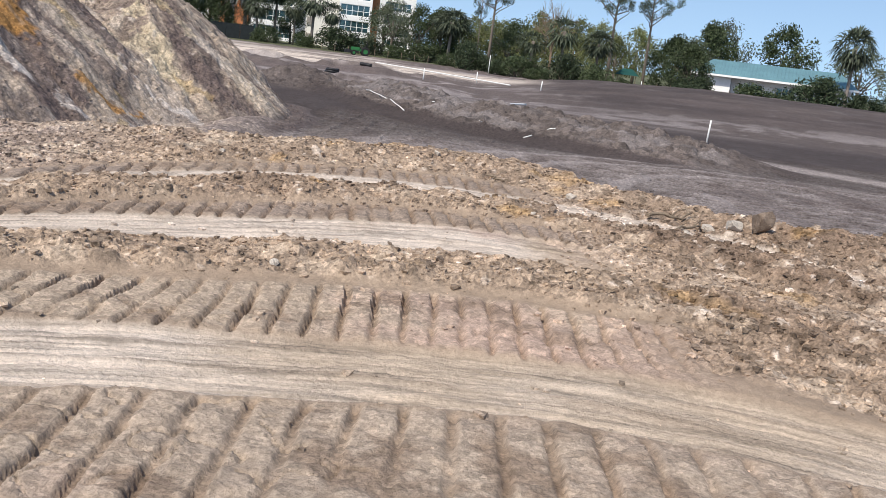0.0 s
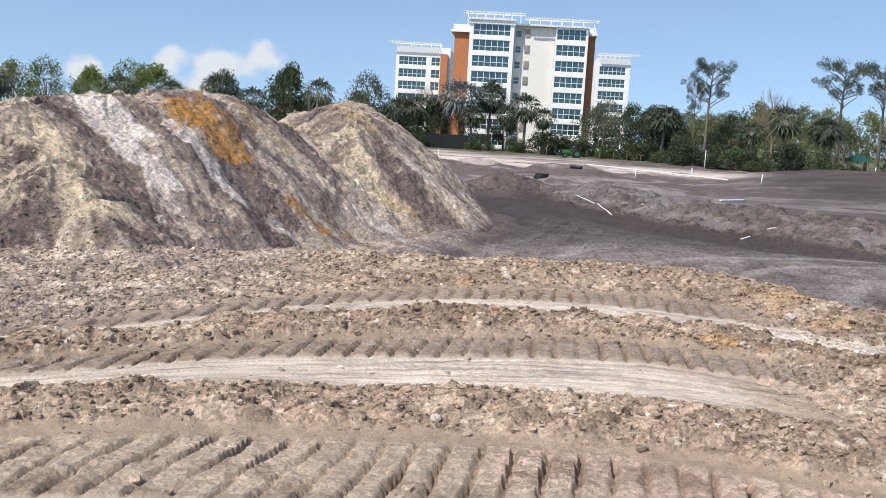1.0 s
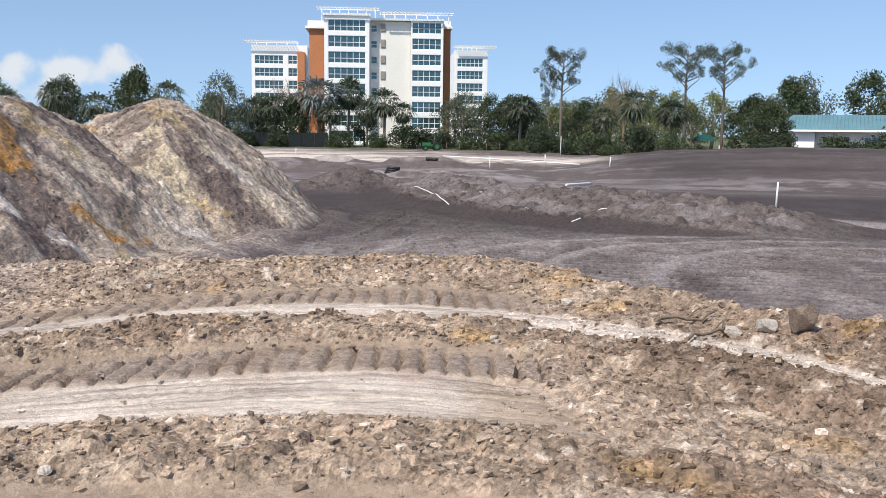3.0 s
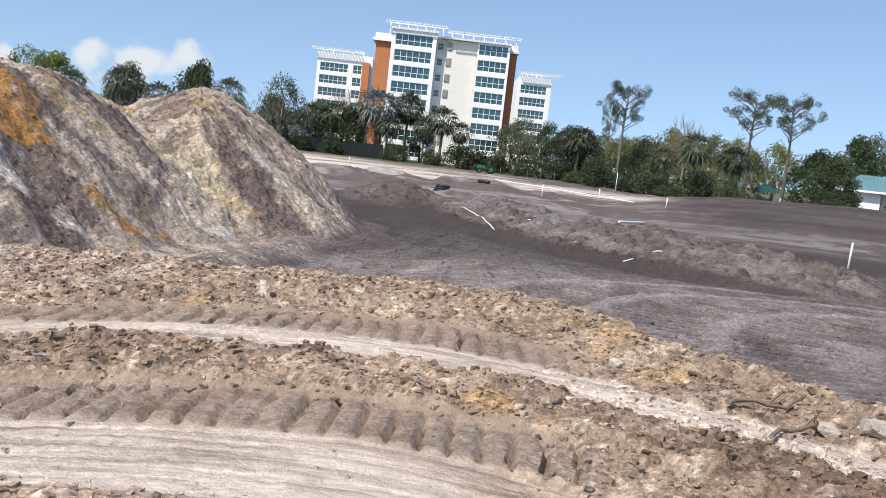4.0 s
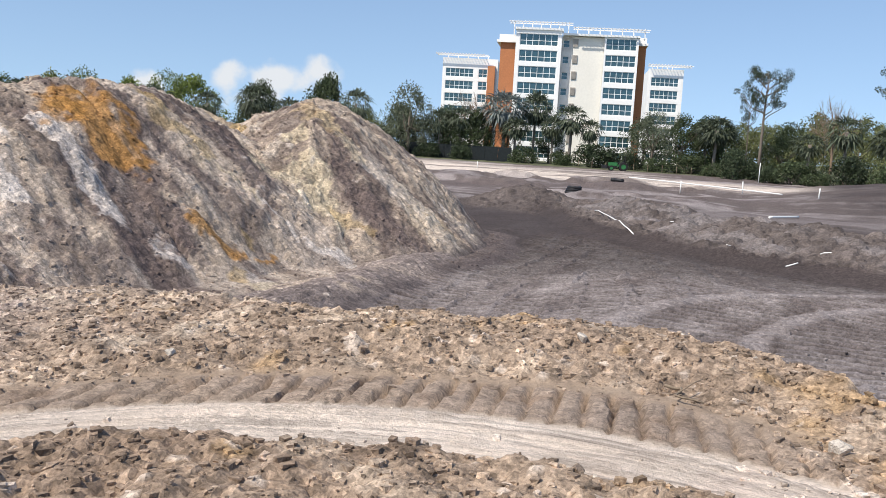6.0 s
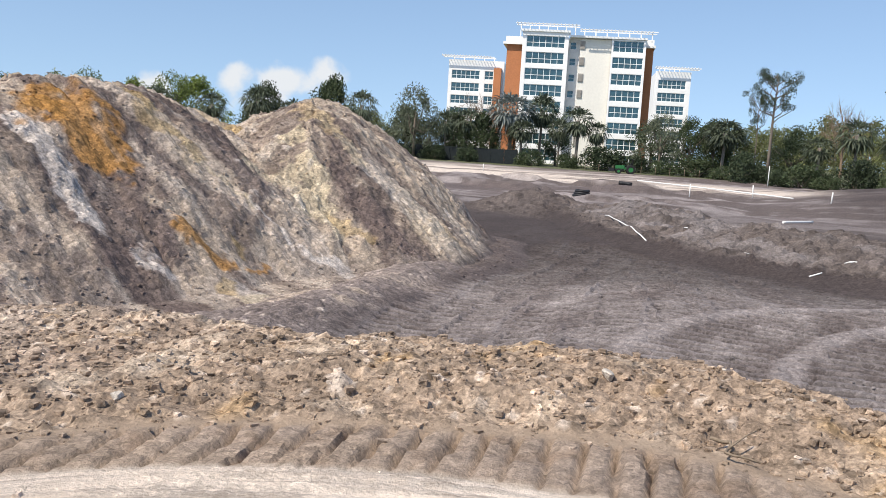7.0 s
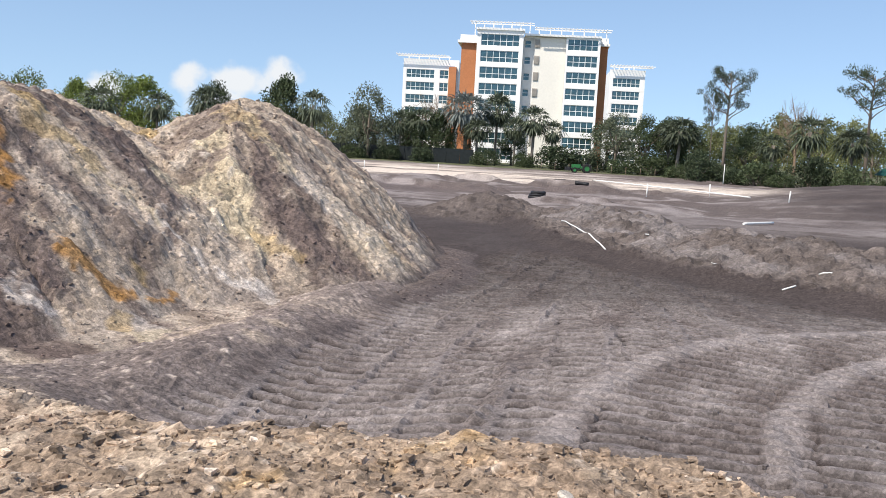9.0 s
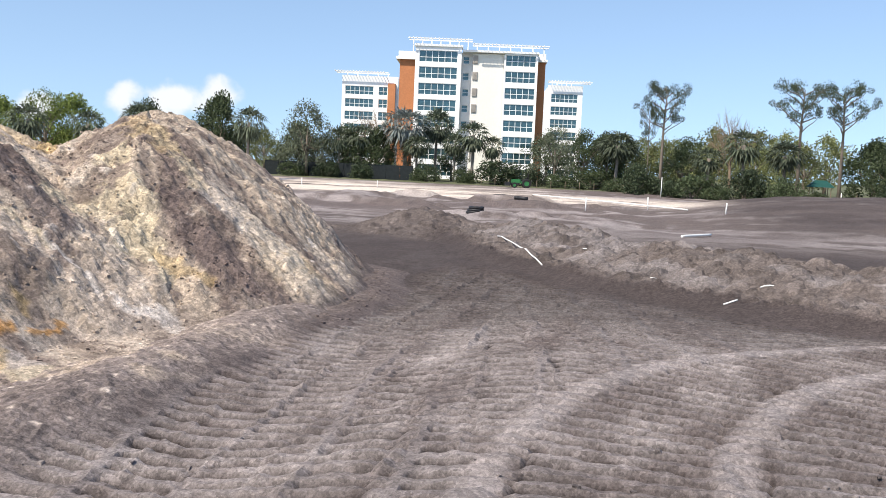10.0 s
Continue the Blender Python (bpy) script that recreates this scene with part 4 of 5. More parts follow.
stand([broad_tree("tree", M_OAK, "dense dark green oak tree", 80, 0.22, 105, 0.16), broad_tree("tree", M_GREYLEAF, "grey-green tree with a ragged crown", 54, 0.18, 74, 0.16), broad_tree("tree", M_OAK, "dark green tree with a broken outline", 60, 0.20, 84, 0.2)],
      [(-57.9, 137.1, 11.9, 4.8), (-52.4, 159.9, 13.1, 5.2), (-46.5, 164, 9.5, 4.2), (-41, 163, 8.6, 3.8), (-36, 166, 7.6, 3.4), (-66, 131, 10.6, 3.6), (-112, 112, 12.0, 6.0), (-121, 105, 12.5, 6.0), (-104, 119, 9.5, 5.0), (-131, 98, 13.0, 6.5), (-9.8, 155.9, 10.0, 4.2), (-5.4, 156.1, 9.5, 3.6), (44.8, 161.0, 12.3, 5.6), (49.5, 171.0, 14.1, 5.5), (59.7, 167.7, 14.3, 6.6), (33.2, 128.4, 7.4, 3.4), (-48, 170, 8.5, 4.5), (9.5, 150, 7.0, 4.0), (36, 150, 9.0, 5.0), (-55, 166, 8.0, 4.5), (-30, 176, 6.5, 4.0), (1.5, 162, 8.0, 4.0), (-60, 142, 7.0, 4.0), (-70, 138, 8.0, 4.5), (-64, 150, 7.5, 4.5), (66, 150, 11, 6), (74, 140, 12, 6), (-58, 172, 9.5, 5), (-50.5, 163, 7.5, 4), (-12, 166, 9.0, 4.5), (-2, 170, 9.5, 4.5), (40, 156, 9.5, 5), (12, 172, 9.5, 5)], 10.0, 5.0)
stand([broad_tree("tree", M_YELLOW, "sunlit yellow-green tree behind the palms", 60, 0.20, 74, 0.30)],
      [(16.6, 180.8, 11.7, 5.8), (24.7, 179.9, 11.2, 5.8), (-72.3, 186.2, 8.2, 4.7), (4, 185, 9.5, 5.0), (36, 182, 11, 6), (10, 176, 9.0, 5.0), (-98, 124, 10.0, 5.0), (14, 158, 8.0, 4.5), (21, 160, 8.5, 4.5), (28, 157, 8.0, 4.5), (7, 163, 8.5, 4.5), (18, 168, 10, 5), (27, 168, 10.5, 5), (-62, 165, 8, 4)], 10.0, 5.0)
stand([pine_tree("pine_tree", "tall thin pine with open clumps of needles", 0.6), pine_tree("pine_tree", "tall forked pine with open clumps of needles", -0.8)],
      [(6.0, 143.4, 15.5, 4.5), (24.8, 145.1, 16.4, 4.9), (4.3, 147.3, 12.5, 1.9), (31.2, 149.0, 16.6, 4.8)], 10.0, 4.6)
stand([palm_tree("palm_tree", M_PALM, "cabbage palm with drooping green fans"), palm_tree("palm_tree", M_PALM, "cabbage palm with a skirt of old fronds", 30, 18)],
      [(-47.3, 161.6, 8.1, 2.5), (-43.6, 162.7, 8.8, 3.2), (-31.7, 169.5, 12.0, 3.0), (-24.2, 163.1, 9.9, 3.2), (-27.9, 166.4, 8.0, 2.2), (-20.9, 163.6, 7.7, 2.2), (-0.1, 152.4, 8.4, 3.3), (16.5, 138.7, 8.8, 2.9),
       (21.8, 137.9, 7.3, 2.8), (-49.1, 127.1, 9.1, 2.4), (-65.0, 126.4, 8.9, 2.5), (-73.0, 113.8, 7.8, 2.8), (-85.2, 103.5, 7.2, 3.3), (-69.9, 122.1, 7.7, 2.4), (55.1, 128.5, 11.4, 3.0), (-40, 166, 7.0, 2.6), (-33.5, 162, 7.2, 2.6), (12.5, 143, 6.5, 2.8), (-1.8, 158, 7.5, 2.8), (-60, 128, 7.5, 2.6)], 9.3, 2.4)
stand([palm_tree("palm_tree", M_SILVER, "silver-grey fan palm beside the building", 40, 10)], [(-36.4, 164.6, 11.5, 4.4)], 9.3, 2.4)
stand([bare_tree("tree", "leafless brown twiggy tree")], [(-41.3, 172.5, 13.9, 4.7), (16.1, 149.0, 12.9, 4.3), (-44.0, 171.0, 12.5, 4.0)], 9.0, 4.6)
stand([bush("bush", M_SHRUB, "rounded dark green bush at the site's edge"), bush("bush", M_OAK, "rounded olive-green bush at the site's edge")],
      [(-18.9, 158.8, 3.9, 5.6), (-30.7, 156.8, 2.9, 3.0), (2.8, 137.1, 4.1, 2.8), (9.9, 131.7, 3.0, 4.2), (16.3, 131.0, 3.9, 3.6), (20.6, 129.1, 3.2, 2.8), (7.1, 131.9, 2.0, 2.3), (-3.6, 152.3, 3.1, 4.4),
       (44.5, 112.3, 4.7, 4.5), (38.1, 114.7, 2.9, 4.5), (50.0, 110.0, 3.1, 3.7), (12.8, 129, 1.6, 2.2), (31, 122, 1.8, 3), (-9, 153, 2.2, 3.0), (5, 139, 2.4, 2.6), (24.0, 130, 1.5, 2.4), (33, 124, 3.0, 3.0), (-25, 159, 2.4, 2.4), (-13, 157, 2.6, 2.6), (0, 146, 2.0, 2.4), (-48, 158, 2.6, 3.0), (-54, 157, 2.4, 3.0), (-42, 157.5, 2.4, 2.6)], 2.4, 2.3)


# ---- the tall building ----
FLOOR = 3.32


def window_mesh(w, h, cols, transom, thick=0.10):
    bm = bmesh.new()
    box(bm, 0, w, -0.06, 0.06, 0, thick)
    box(bm, 0, w, -0.06, 0.06, h - thick, h)
    for k in range(cols + 1):
        x = (w - thick) * k / cols
        box(bm, x, x + thick, -0.055, 0.055, thick, h - thick)
    if transom:
        for k in range(cols):
            x0, x1 = (w - thick) * k / cols + thick, (w - thick) * (k + 1) / cols
            box(bm, x0, x1, -0.05, 0.05, h * transom - thick / 2, h * transom + thick / 2)
    return mesh_of("window", bm, M_STUCCO)


def pane_mesh(w, h):
    bm = bmesh.new()
    box(bm, 0.05, w - 0.05, -0.015, 0.015, 0.05, h - 0.05)
    return mesh_of("pane", bm, M_GLASS)


def windowed_wall(root, name, x0, x1, y, z0, z1, bays, material, floors, sill, high, depth=0.5):
    """A wall with a column of real openings for each bay; each holds a window with its pane."""
    def piece(kind, *size):
        bm = bmesh.new()
        box(bm, *size)
        part(kind, bm, material, root)

    edges = [x0] + [e for a, b, _, _ in bays for e in (a, b)] + [x1]
    for a, b in zip(edges[0::2], edges[1::2]):
        if b - a > 0.02:
            piece("pier", a, b, y, y + depth, z0, z1)
    for a, b, cols, transom in bays:
        low = z0
        for f in floors:
            piece("spandrel", a, b, y, y + depth, low, f + sill)
            low = f + sill + high
        piece("spandrel", a, b, y, y + depth, low, z1)
    for a, b, cols, transom in bays:
        wm, pm = window_mesh(b - a, high, cols, transom), pane_mesh(b - a, high)
        for f in floors:
            w = shared("window", wm, root, (a, y + 0.22, f + sill))
            shared("pane", pm, w, (0, 0.02, 0))


def apartment_building():
    root = empty("apartment_building", pose(-29.2, 197.8, 0.0, 0, 0, 9.0))
    S = 0.0523
    X = lambda zx: (zx - 640) * S
    fl = [0.05 + FLOOR * k for k in range(8)]
    top = 27.2
    # the towers and the plain wall between them
    windowed_wall(root, "wall", X(388), X(570), 0, -0.5, top, [(X(404), X(555), 6, 0.42)], M_STUCCO, fl, 0.72, 2.38)
    windowed_wall(root, "wall", X(738), X(870), 0, -0.5, top - 0.9, [(X(744), X(862), 5, 0.45)], M_STUCCO, fl, 0.45, 2.30)
    windowed_wall(root, "wall", X(570), X(616), 2.4, -0.5, top - 0.8, [(X(576), X(601), 1, 0.5)], M_STUCCO, fl, 0.85, 1.5)
    bm = bmesh.new()
    box(bm, X(616), X(738), 0.9, 1.5, -0.5, top - 1.0)
    part("wall", bm, M_CREAM, root, "plain cream rendered wall")
    for f in fl:
        bm = bmesh.new()
        box(bm, X(615), X(635), 0.72, 0.898, f + 0.8, f + 2.5)
        for k in range(9):
            box(bm, X(615) + 0.06, X(635) - 0.06, 0.66, 0.72, f + 0.9 + 0.17 * k, f + 1.0 + 0.17 * k)
        part("louvre_panel", bm, M_SHADE, root, "grey louvred panel")
    # flanks
    for a, b, y, h, mat in ((322, 388, 4.0, top - 2.4, M_TERRA), (870, 905, 4.0, top - 2.0, M_TERRA)):
        bm = bmesh.new()
        box(bm, X(a), X(b), y, y + 22, -0.5, h)
        part("wall", bm, mat, root, "terracotta rendered wall")
        bm = bmesh.new()
        box(bm, X(a) - 0.8, X(b) + 0.3, y - 0.8, y + 22.5, h + 0.004, h + 0.55)
        box(bm, X(a) - 0.3, X(b), y - 0.3, y + 22, h + 0.554, h + 1.7)
        part("parapet", bm, M_STUCCO, root)
    bm = bmesh.new()
    box(bm, X(388) + 0.3, X(870) - 0.3, 4.0, 26.0, -0.5, top - 1.2)
    part("core", bm, M_STUCCO, root)
    bm = bmesh.new()
    box(bm, X(384), X(574), -0.35, 4, top + 0.004, top + 0.45)
    box(bm, X(574) + 0.004, X(874), -0.3, 4, top - 0.85, top - 0.45)
    part("cornice", bm, M_STUCCO, root)
    # roof pergola: rails on posts with slats
    for a, b, z in ((360, 610, top + 1.3), (612, 910, top + 0.5)):
        bm = bmesh.new()
        for y in (-1.6, 1.4):
            box(bm, X(a), X(b), y, y + 0.22, z, z + 0.2)
        n = int((X(b) - X(a)) / 0.75)
        for k in range(n):
            x = X(a) + 0.2 + 0.75 * k
            box(bm, x, x + 0.14, -1.8, 1.8, z + 0.204, z + 0.30)
        part("pergola", bm, M_STUCCO, root, "white slatted roof pergola")
        for k in range(7):
            bm = bmesh.new()
            x = X(a) + 0.8 + (X(b) - X(a) - 1.8) * k / 6
            box(bm, x, x + 0.2, 1.42, 1.6, top - 1.2, z - 0.004)
            part("post", bm, M_STUCCO, root)
    # the wings stand further back
    T = 0.0672
    XW = lambda zx: (zx - 640) * T + 0.6
    wf = [0.2 + 3.3 * k for k in range(7)]
    for a, b, bays, hi in ((97, 318, [(110, 222, 6, 0.42), (242, 277, 2, 0.42)], 25.7), (905, 1040, [(918, 1022, 6, 0.42)], 25.2)):
        windowed_wall(root, "wall", XW(a), XW(b), 53, -0.5, hi, [(XW(p), XW(q), c, t) for p, q, c, t in bays], M_STUCCO, wf, 0.75, 2.25)
        bm = bmesh.new()
        box(bm, XW(a), XW(b), 53.5, 70, -0.5, hi - 0.4)
        part("core", bm, M_STUCCO, root)
        bm = bmesh.new()
        x0, x1 = (XW(a) - 1.8, XW(b) - 2.5) if a < 500 else (XW(a), XW(b) + 2.2)
        box(bm, x0, x1, 51.2, 51.5, hi + 0.7, hi + 0.95)
        box(bm, x0, x1, 55.0, 55.3, hi + 0.7, hi + 0.95)
        for k in range(int((x1 - x0) / 0.8)):
            box(bm, x0 + 0.8 * k, x0 + 0.8 * k + 0.16, 51.0, 55.6, hi + 0.954, hi + 1.15)
        for k in range(5):
            x = XW(a) + 1 + (XW(b) - XW(a) - 4) * k / 4
            box(bm, x, x + 0.25, 54.7, 54.95, hi, hi + 0.69)
        part("pergola", bm, M_STUCCO, root, "white slatted roof pergola")
    bm = bmesh.new()
    box(bm, XW(280), XW(309), 51.4, 52.9, -0.5, 23.8)
    part("wall", bm, M_TERRA, root, "terracotta rendered wall")
    return tagged(root, "white eight-storey apartment building with terracotta flanks", "building")


apartment_building()


# ---- house, shelter and fences at the site's edge ----
def bungalow():
    root = empty("bungalow", pose(36.6, 141.0, 0.0, 0, 0, -20.0))
    bm = bmesh.new()
    box(bm, 0.8, 1.2, 0, 8, -0.5, 3.8)
    box(bm, 1.2, 6.0, 0.0, 0.3, -0.5, 3.8)
    box(bm, 6.0, 22.8, 1.6, 1.9, -0.5, 3.8)
    box(bm, 22.5, 22.8, 1.9, 8, -0.5, 3.8)
    box(bm, 1.2, 22.8, 7.7, 8, -0.5, 3.8)
    part("wall", bm, M_STUCCO, root, "white rendered wall")
    bm = bmesh.new()
    a = [bm.verts.new(p) for p in ((0, -1, 3.85), (23.6, -1, 3.85), (23.6, 9, 3.85), (0, 9, 3.85), (2.6, 4, 6.1), (21, 4, 6.1))]
    for f in ((0, 1, 5, 4), (1, 2, 5), (2, 3, 4, 5), (3, 0, 4), (3, 2, 1, 0)):
        bm.faces.new([a[i] for i in f])
    part("roof", bm, M_ROOFT, root, "blue-green standing seam metal roof")
    roof = root.children[-1]
    for k in range(1, 46):
        x = 23.6 * k / 46
        t = min(1.0, x / 2.6, (23.6 - x) / 2.6)
        bm = bmesh.new()
        tube(bm, [(x, -1, 3.88), (x, -1 + 5 * t, 3.88 + 2.25 * t)], [0.035, 0.035], 4)
        part("seam", bm, M_ROOFT, roof)
    bm = bmesh.new()
    box(bm, -0.05, 23.65, -1.1, -0.98, 3.62, 3.90)
    part("fascia", bm, M_STUCCO, root)
    for x in (8.0, 12.5, 17.0):
        wm, pm = window_mesh(2.6, 1.8, 3, 0.0), pane_mesh(2.6, 1.8)
        w = shared("window", wm, root, (x, 1.52, 1.2))
        shared("pane", pm, w, (0, -0.0, 0))
    return tagged(root, "low white bungalow with a blue-green metal roof", "house")


def shelter():
    root = empty("shelter", pose(27.0, 140.7, 0.0) @ Matrix.Diagonal((0.62, 0.62, 0.85, 1)))
    for x, y in ((-1.9, -1.6), (1.9, -1.6), (-1.9, 1.6), (1.9, 1.6)):
        bm = bmesh.new()
        box(bm, x - 0.07, x + 0.07, y - 0.07, y + 0.07, -0.2, 2.6)
        part("post", bm, M_WOOD, root)
    bm = bmesh.new()
    a = [bm.verts.new(p) for p in ((-2.6, -2.2, 2.5), (2.6, -2.2, 2.5), (2.6, 2.2, 2.5), (-2.6, 2.2, 2.5), (-1.2, 0, 3.6), (1.2, 0, 3.6))]
    for f in ((0, 1, 5, 4), (1, 2, 5), (2, 3, 4, 5), (3, 0, 4), (3, 2, 1, 0)):
        bm.faces.new([a[i] for i in f])
    part("canopy", bm, M_CANOPY, root, "dark green hipped canopy")
    return tagged(root, "small garden shelter with a dark green canopy", "shelter")


def screen_fence():
    root = empty("fence", pose(-60, 160.2, 0.1))
    for k in range(11):
        bm = bmesh.new()
        box(bm, 2.4 * k + 0.05, 2.4 * k + 2.35, -0.02, 0.02, 0.05, 2.5)
        part("panel", bm, M_FENCE, root)
        bm = bmesh.new()
        tube(bm, [(2.4 * k, 0, -0.3), (2.4 * k, 0, 2.6)], [0.04, 0.04], 6)
        part("post", bm, M_FENCE, root)
    return tagged(root, "dark screened chain-link fence under the palms", "fence")


def wire_fence():
    root = empty("fence", pose(-20, 146.5, 0.0))
    for k in range(30):
        bm = bmesh.new()
        tube(bm, [(2.1 * k, -0.10 * k, -0.3), (2.1 * k, -0.10 * k, 1.3)], [0.05, 0.045], 6)
        part("post", bm, M_WOOD, root)
    for z in (0.5, 0.9, 1.25):
        bm = bmesh.new()
        tube(bm, [(0, -0.07, z), (61, -2.97, z)], [0.012, 0.012], 4)
        part("wire", bm, M_BLACK, root)
    return tagged(root, "low wire fence on thin wooden posts", "fence")


bungalow()
shelter()
screen_fence()
wire_fence()


# ---- things left about the site ----
def lay(x, y, up=0.0):
    return Vector((x, y, ground_at(x, y) + up))


def pole(name, x, y, high, r, material, label, category, tilt=0.0, group=""):
    bm = bmesh.new()
    tube(bm, [(0, 0, -0.15), (tilt * 0.5, 0, high * 0.5), (tilt, 0.01, high)], [r, r, r * 0.95], 8)
    ob = new(name, mesh_of(name, bm, material))
    ob.location = lay(x, y)
    return tagged(ob, label, category, group)


for x, y, high, r, tilt in ((-2.04, 81.1, 1.0, 0.05, 0.02), (2.83, 87.6, 1.05, 0.05, -0.03), (7.6, 74.7, 0.75, 0.05, 0.05), (8.46, 29.6, 0.74, 0.028, 0.03), (5.6, 128, 2.6, 0.05, 0.03), (24.6, 118, 1.6, 0.05, 0.04), (-28.5, 118, 0.9, 0.05, 0.0), (-36.0, 112, 0.9, 0.05, 0.0)):
    pole("marker_stake", x, y, high, r, M_PIPE, "upright white plastic marker stake in bare soil", "stake", tilt, "white marker stakes")


def lying_pipe(name, a, b, r, material, label, category, sag=0.0, lift=0.03, steps=9):
    """A pipe or hose that lies along the ground from a to b, bowed to one side by sag."""
    a, b = Vector(a), Vector(b)
    side = (b - a).orthogonal().normalized()
    pts = []
    for k in range(steps + 1):
        f = k / steps
        p = a.lerp(b, f) + side * sag * math.sin(math.pi * f)
        pts.append(lay(p.x, p.y, r + lift))
    line = [pts[0].z + (pts[-1].z - pts[0].z) * k / steps for k in range(steps + 1)]
    lift = max(0.0, max(p.z - q for p, q in zip(pts, line)))
    for k in range(steps + 1):
        f = k / steps
        pts[k].z = max(line[k] + lift * 0.6 * (4 * f * (1 - f)) ** 0.5, pts[k].z - 0.4 * r)
    base = pts[0].copy()
    bm = bmesh.new()
    tube(bm, [p - base for p in pts], [r] * len(pts), 10)
    ob = new(name, mesh_of(name, bm, material))
    ob.location = base
    return tagged(ob, label, category)


lying_pipe("plastic_pipe", (-3.4, 39.4), (-1.45, 33.6), 0.020, M_PIPE, "long white plastic pipe bent over the spoil", "pipe", 0.04, 0.0)
lying_pipe("plastic_pipe", (3.4, 54.0), (5.0, 57.2), 0.06, M_PIPE, "straight white plastic pipe lying on bare soil", "pipe")
lying_pipe("plastic_pipe", (-7.4, 95.0), (5.8, 84.2), 0.055, M_PIPE, "very long white pipe lying across the site", "pipe", 0.3, 0.02, 24)
for k, (x, y, a) in enumerate(((2.52, 28.6, 0.3), (1.19, 31.0, 0.8), (2.5, 47.7, 1.2), (-0.4, 35.4, 2.0), (3.6, 29.6, 2.6))):
    lying_pipe("pipe_offcut", (x, y), (x + 0.28 * math.cos(a), y + 0.28 * math.sin(a)), 0.017, M_PIPE, "short broken white pipe offcut on rubble", "pipe", 0, 0.0, 3)


def hose_heap(x, y):
    root = empty("hose_heap", Matrix.Translation(lay(x, y)) @ Matrix.Scale(0.75, 4))
    for k in range(3):
        bm = bmesh.new()
        r = 0.62 - 0.05 * k
        pts = [(r * math.cos(a) + 0.05 * k, 0.7 * r * math.sin(a), 0.13 + 0.19 * k + 0.03 * math.sin(3 * a)) for a in (2 * math.pi * q / 20 for q in range(20))]
        tube(bm, pts, [0.11] * 20, 8)
        part("coil", bm, M_BLACK, root)
    bm = bmesh.new()
    tube(bm, [(0.55, 0, 0.14), (1.1, -0.1, 0.13), (1.7, 0.1, 0.12)], [0.12] * 3, 8)
    part("loose_end", bm, M_BLACK, root)
    return tagged(root, "coils of black corrugated drain hose on bare soil", "hose")


hose_heap(-7.9, 63.6)
for x, y, a in ((-12.1, 103.5, 0.2), (-8.1, 85.9, 0.0), (-9.0, 98.3, 2.6), (-7.6, 96.8, 1.0)):
    lying_pipe("hose_piece", (x, y), (x + 1.1 * math.cos(a), y + 1.1 * math.sin(a)), 0.16, M_BLACK, "short piece of black drain hose", "hose", 0.1, 0.0, 4)


def small_tractor(m):
    """A compact green tractor, three metres long, its nose towards -x."""
    root = empty("tractor", m)
    bm = bmesh.new()
    box(bm, -1.35, -0.15, -0.33, 0.33, 0.62, 1.12)
    box(bm, -0.15, 0.85, -0.38, 0.38, 0.55, 0.85)
    bmesh.ops.bevel(bm, geom=bm.edges[:], offset=0.06, segments=2, affect="EDGES")
    part("body", bm, M_GREEN, root)
    bm = bmesh.new()
    box(bm, 0.15, 0.65, -0.26, 0.26, 0.86, 0.98)
    box(bm, 0.58, 0.70, -0.26, 0.26, 0.98, 1.42)
    bmesh.ops.bevel(bm, geom=bm.edges[:], offset=0.04, segments=2, affect="EDGES")
    part("seat", bm, M_BLACK, root)
    bm = bmesh.new()
    tube(bm, [(0.82, -0.45, 0.8), (0.82, -0.45, 2.0), (0.82, 0.45, 2.0), (0.82, 0.45, 0.8)], [0.035] * 4, 6)
    part("roll_bar", bm, M_BLACK, root)
    bm = bmesh.new()
    tube(bm, [(-0.12, 0, 0.9), (0.1, 0, 1.25)], [0.03, 0.03], 6)
    tube(bm, [(0.10 + 0.06 * math.sin(a), 0.19 * math.cos(a), 1.27 + 0.1 * math.sin(a)) for a in (math.pi * 2 * q / 12 for q in range(13))], [0.02] * 13, 5)
    part("steering_wheel", bm, M_BLACK, root)
    bm = bmesh.new()
    box(bm, -2.15, -1.55, -0.75, 0.75, 0.25, 0.70)
    box(bm, -1.55, -0.3, -0.48, -0.40, 0.45, 0.58)
    box(bm, -1.55, -0.3, 0.40, 0.48, 0.45, 0.58)
    part("loader", bm, M_BLACK, root, "dark front loader bucket")
    for x, r, w in ((-0.95, 0.36, 0.2), (0.62, 0.60, 0.32)):
        for y in (-0.55, 0.55):
            bm = bmesh.new()
            ring = [bmesh.ops.create_circle(bm, segments=22, radius=q, matrix=Matrix.Translation((0, o, 0)) @ Matrix.Rotation(math.pi / 2, 4, "X"))["verts"] for q, o in ((r * 0.55, -w / 2), (r * 0.94, -w / 2), (r, -w / 4), (r, w / 4), (r * 0.94, w / 2), (r * 0.55, w / 2))]
            for a, b in zip(ring, ring[1:]):
                for k in range(22):
                    bm.faces.new((a[k], a[(k + 1) % 22], b[(k + 1) % 22], b[k]))
            for k in range(22):
                bm.faces.new((ring[-1][k], ring[-1][(k + 1) % 22], ring[0][(k + 1) % 22], ring[0][k]))
            wheel = part("wheel", bm, M_TYRE, root)
            wheel.location = (x, y, r)
            bm = bmesh.new()
            bmesh.ops.create_cone(bm, cap_ends=True, segments=18, radius1=r * 0.54, radius2=r * 0.54, depth=w * 0.7, matrix=Matrix.Rotation(math.pi / 2, 4, "X"))
            part("rim", bm, M_GREEN, wheel)
    return tagged(root, "small green compact tractor parked on pale soil", "tractor")


